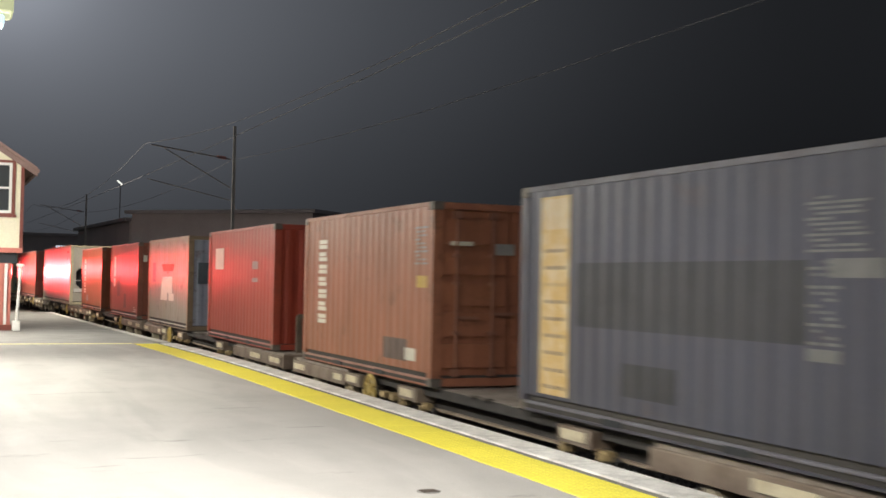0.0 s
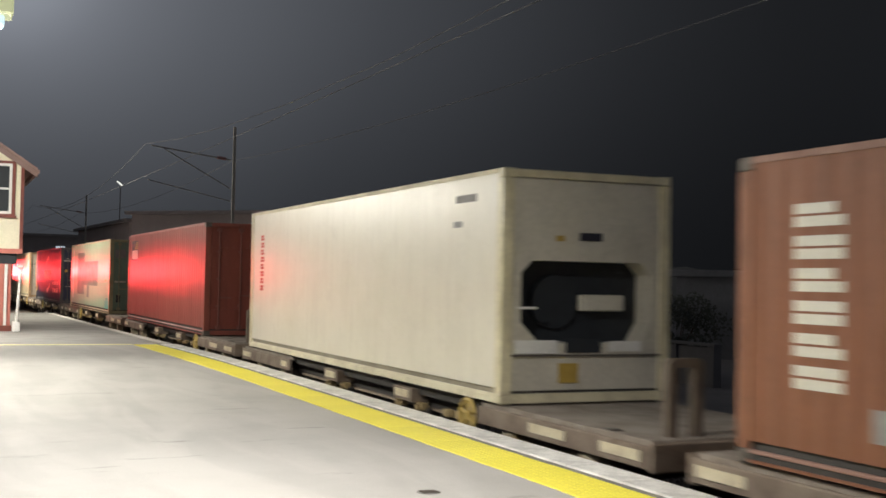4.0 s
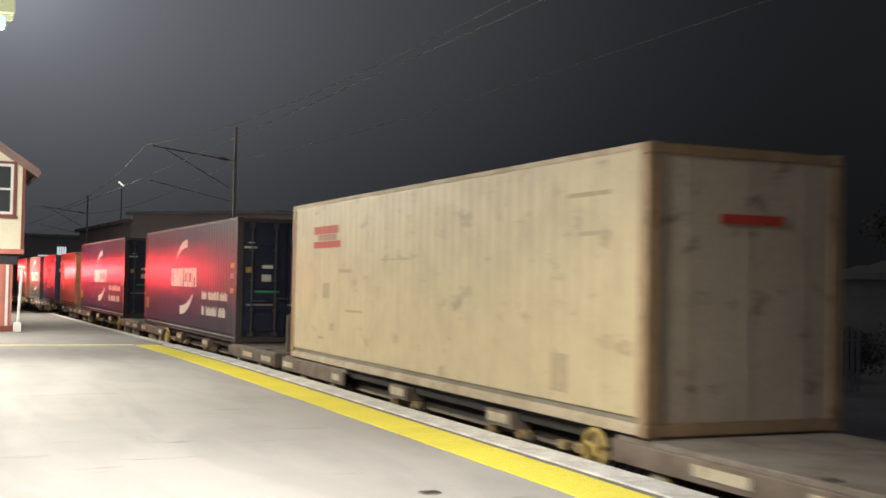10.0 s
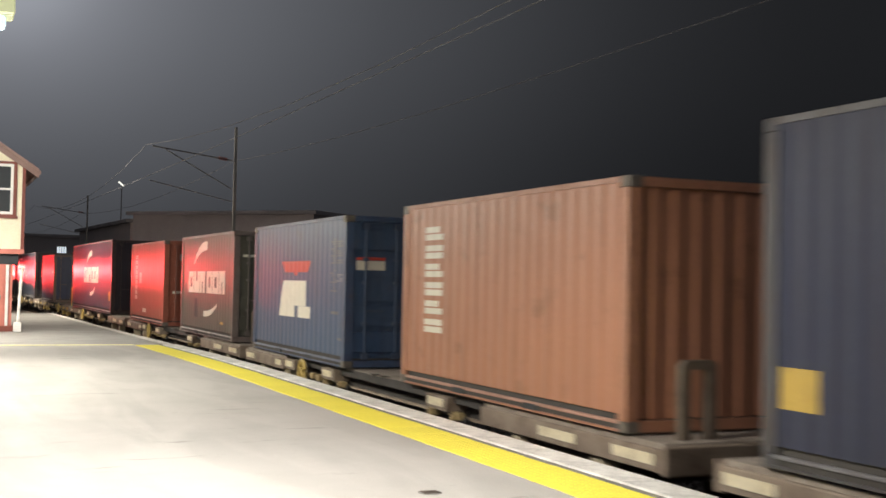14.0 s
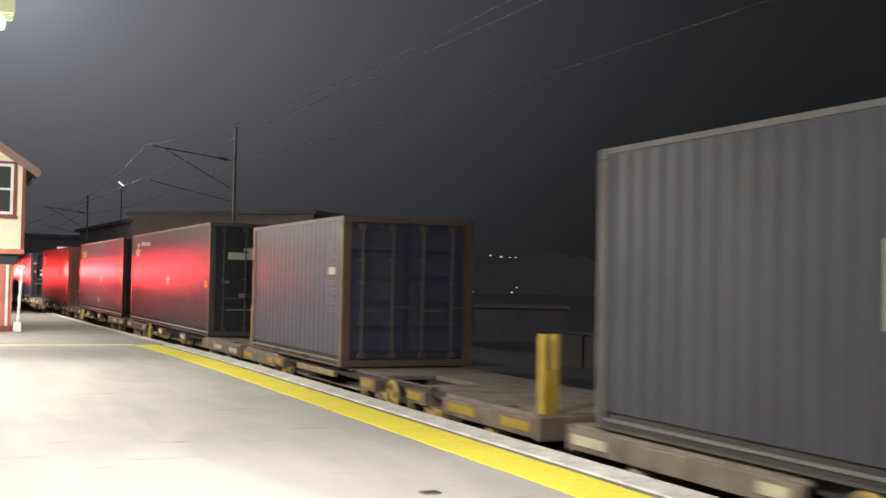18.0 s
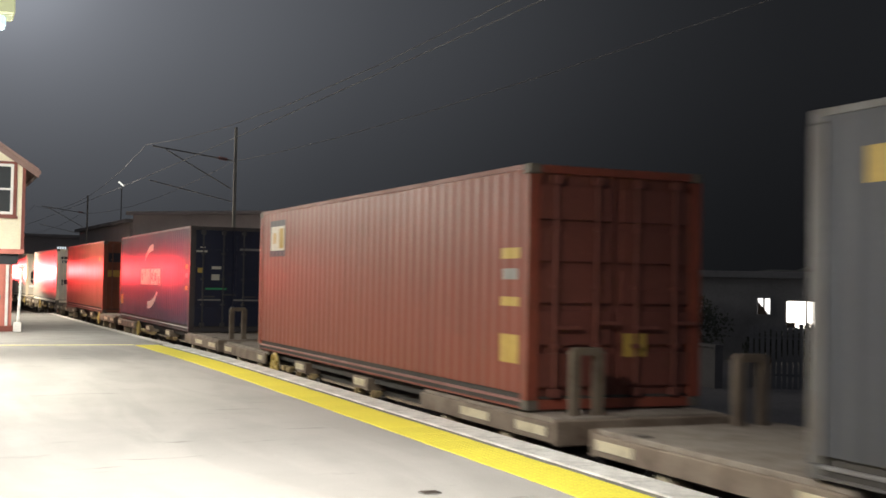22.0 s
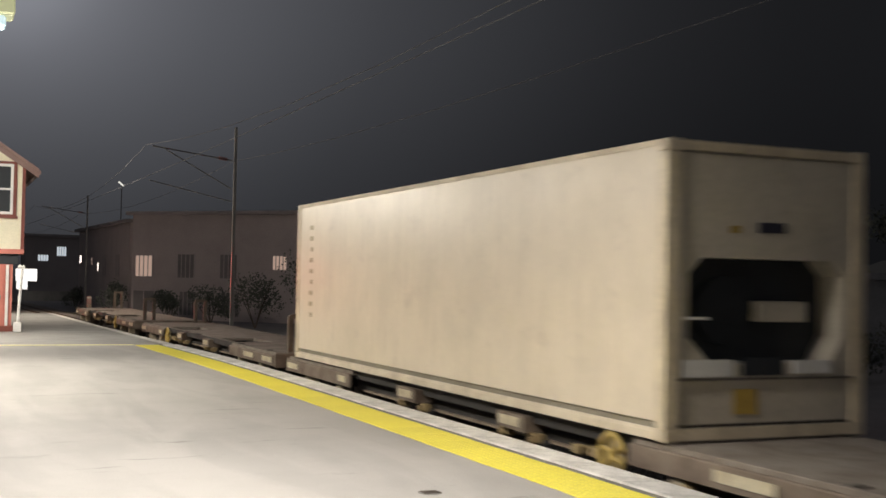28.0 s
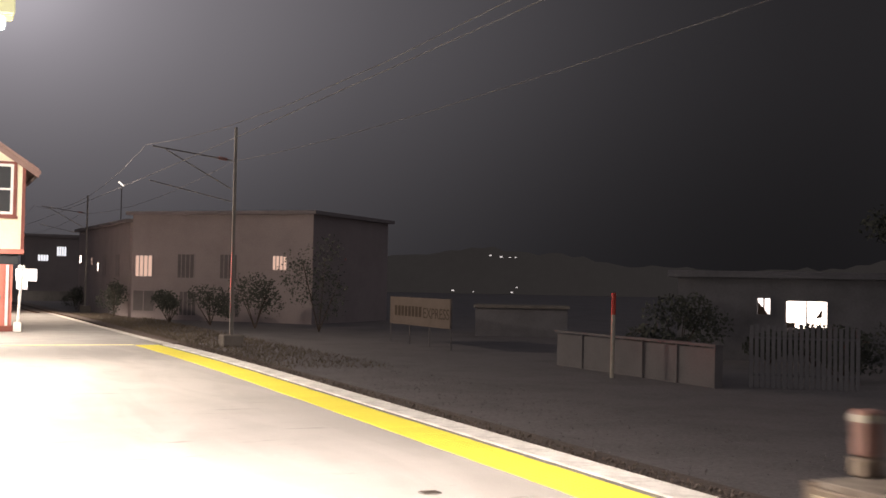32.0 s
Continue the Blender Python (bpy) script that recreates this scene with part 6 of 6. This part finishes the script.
end_mark(m, 0.05, 0.85, 1.42, 1.82, M_WHITE_MARK)
end_mark(m, -0.95, -0.35, 0.98, 1.06, M_WHITE_MARK)
m = load(209.46, container(40, 2.896, "dark grey container with large white crescents and letter shapes", (0.064, 0.069, 0.100), "door", stain=(0.082, 0.084, 0.100), amount=0.5, frame_colour=(0.085, 0.085, 0.092)))
shipping_line_logo(m, 3.60, 8.24, 1.18, 1.86, (5.77, 7.42, 1.96, 2.58), (4.53, 6.06, 0.62, 1.04))
mark(m, 0.29, 0.75, 0.51, 0.87, M_YELLOW_MARK, "yellow_label")
m = load(229.91, container(20, 2.591, "faded slate blue container with pale code marks", (0.098, 0.115, 0.188), "door", stain=(0.108, 0.108, 0.125), amount=0.5, frame_colour=(0.17, 0.125, 0.10)))
code_panel(m, 0.35, 0.94, 1.75, 2.2, 11, M_LILAC_CODE)
mark(m, 0.44, 0.80, 1.58, 1.71, M_WHITE_MARK, "label")
code_panel(m, 0.35, 0.9, 0.93, 1.5, 13, M_LILAC_CODE)
m = load(240.29, container(40, 2.896, "charcoal container with a small white emblem", CHAR, "door", stain=(0.075, 0.078, 0.092), amount=0.5, frame_colour=(0.105, 0.102, 0.105)))
star(m, 11.0, 2.30, 0.55, 0.22, M_WHITE_MARK, "white_emblem")
mark(m, 10.62, 11.12, 2.49, 2.60, M_WHITE_MARK, "white_emblem")
star(m, 5.60, 1.39, 0.26, 0.20, M_WHITE_MARK, "white_emblem")
for f0, f1, lo, hi in ((8.7, 9.42, 2.48, 2.60), (9.46, 10.3, 2.49, 2.62)):
    mark(m, f0, f1, lo, hi, M_WHITE_MARK, "white_emblem")
mark(m, 0.26, 0.61, 1.23, 1.41, M_YELLOW_MARK, "yellow_label")
end_mark(m, -0.75, 0.10, 1.96, 2.14, M_WHITE_MARK, "white_emblem")
end_mark(m, -0.35, -0.05, 2.14, 2.26, M_WHITE_MARK, "white_emblem")
for x0, x1, z0, z1 in ((-0.9, -0.7, 1.35, 1.42), (-0.45, -0.25, 0.98, 1.1), (-0.8, 0.0, 0.66, 0.70)):
    end_mark(m, x0, x1, z0, z1, M_FAINT_MARK)
m = load(254.47, container(40, 2.896, "charcoal container with a yellow name and pale emblem", (0.080, 0.086, 0.108), "door", stain=(0.100, 0.102, 0.115), amount=0.5, frame_colour=(0.115, 0.11, 0.11)))
mark(m, 10.3, 11.6, 2.28, 2.56, M_YELLOW_MARK, "yellow_name")
for f0, f1, lo, hi in ((5.85, 6.25, 0.43, 0.47), (5.85, 6.25, 0.51, 0.55)):
    mark(m, f0, f1, lo, hi, M_WHITE_MARK, "pale_emblem")
star(m, 5.52, 1.36, 0.24, 0.18, M_WHITE_MARK, "pale_emblem")
for z0, z1, mt in ((1.90, 2.01, M_YELLOW_MARK), (1.67, 1.77, M_FAINT_MARK), (1.26, 1.43, M_YELLOW_MARK)):
    mark(m, 0.36, 0.74, z0, z1, mt, "label")
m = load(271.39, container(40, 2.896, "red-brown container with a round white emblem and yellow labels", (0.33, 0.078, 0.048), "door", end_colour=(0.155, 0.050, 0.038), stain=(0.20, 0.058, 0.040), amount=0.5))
mark(m, 10.30, 11.42, 1.94, 2.67, M_BLACK_MARK, "emblem_plate")
over(m, 10.36, 11.36, 2.06, 2.55, M_WHITE_MARK, "emblem_face")
part("emblem_ring", sheet(-6.096 + 10.95, -6.096 + 11.20, 2.20, 2.42, m[4], -WIDE + 0.012 - 0.012), M_GOLD_MARK, m[1])
part("emblem_stripe", sheet(-6.096 + 10.42, -6.096 + 10.75, 2.10, 2.50, m[4], -WIDE + 0.012 - 0.012), M_YELLOW_MARK, m[1])
for z0, z1 in ((0.53, 0.87), (1.21, 1.32), (1.78, 1.91)):
    mark(m, 0.24, 0.74, z0, z1, M_YELLOW_MARK, "yellow_label")
mark(m, 0.28, 0.70, 1.53, 1.66, M_FAINT_MARK, "label")
end_mark(m, 0.10, 0.42, 0.62, 0.90, M_YELLOW_MARK)
navy_box(290.92, False)
m = load(307.64, container(40, 2.896, "brown container with a black and white label on its doors", (0.36, 0.12, 0.075), "door", stain=RUST, amount=0.45))
mark(m, 0.95, 1.35, 2.10, 2.25, M_YELLOW_MARK, "yellow_label")
for x0, x1, z0, z1, mt in ((-1.02, -0.55, 2.05, 2.42, M_BLACK_MARK), (-1.04, -0.55, 1.45, 1.72, M_YELLOW_MARK), (-0.30, -0.10, 1.45, 1.58, M_YELLOW_MARK), (-0.3, -0.12, 1.30, 1.44, M_FAINT_MARK)):
    end_mark(m, x0, x1, z0, z1, mt)
m = load(324.63, container(40, 2.896, "clean white refrigerated container with rear doors showing", (0.90, 0.83, 0.68), "door", end_colour=(0.60, 0.575, 0.51), **WHITE_REEFER))
mark(m, 11.20, 11.46, 2.38, 2.53, M_GREY_PATCH, "dark_logo")
mark(m, 11.16, 11.50, 2.19, 2.33, M_GREY_PATCH, "dark_logo")
mark(m, 11.24, 11.42, 2.34, 2.37, M_FAINT_MARK, "dark_logo")
for k in range(2):
    mark(m, 5.95, 6.85 - 0.2 * k, 0.40 + 0.06 * k, 0.415 + 0.06 * k, M_FADED_RED, "faded_red_line")
for z0, z1, mt in ((1.13, 1.22, M_YELLOW_MARK), (0.95, 1.08, M_YELLOW_MARK), (0.70, 0.74, M_FAINT_MARK)):
    mark(m, 0.97, 1.34, z0, z1, mt, "label")
mark(m, 0.55, 0.85, 2.12, 2.28, M_FAINT_MARK, "label")
mark(m, 0.90, 1.35, 2.50, 2.58, M_FAINT_MARK, "label")
for x0, x1, z0, z1, mt in ((-1.0, -0.55, 2.35, 2.48, M_BLACK_MARK), (-0.95, -0.60, 2.12, 2.28, M_BLUE_PATCH), (-0.95, -0.65, 0.95, 1.25, M_BLACK_MARK), (-0.35, -0.15, 0.98, 1.12, M_YELLOW_MARK), (0.4, 0.65, 0.78, 1.0, M_YELLOW_MARK)):
    end_mark(m, x0, x1, z0, z1, mt)
m = load(341.75, container(40, 2.896, "weathered cream refrigerated container with a dark machinery bay", (0.90, 0.79, 0.635), "reefer", frame_colour=(0.76, 0.66, 0.49), end_colour=(0.60, 0.545, 0.45), rust=0.10, depth=0.0015, stain=(0.60, 0.53, 0.42), amount=0.5, rough=0.32))
for k in range(9):
    mark(m, 11.20, 11.42 if k % 3 else 11.36, 0.80 + 0.20 * k, 0.88 + 0.20 * k, M_SCUFF, "code_line")

tail = thing("tail_marker", "red and white end-of-train marker box on the last deck", "train marker")
part("base", bevelled(block(-0.11, 0.11, -0.09, 0.09, 0.0, 0.16), 0.02), M_WAGON, tail)
part("body", bevelled(block(-0.10, 0.10, -0.08, 0.08, 0.164, 0.54), 0.02), material("tail_red", (0.30, 0.17, 0.145), 0.5, amount=0.4, scale=5), tail, "faded red body")
part("band", block(-0.104, 0.104, -0.084, 0.084, 0.44, 0.50), M_POST_WHITE, tail)


def run(ob, u, z, across=0.0):
    rows = []
    for k in range(33):
        s = u - (11.4832 * k + 0.014133 * k * k)
        x, y, a = on_track(s, across)
        rows.append((k, pose(x, y, z, 0, 0, a)))
    walk(ob, rows)


def motions():
    for ob, u in train:
        run(ob, u, RAIL)
    for ob, u in START:
        run(ob, u, 0.226)
    run(tail, 389.08, RAIL + DECK + 0.001, -0.65)


motions()
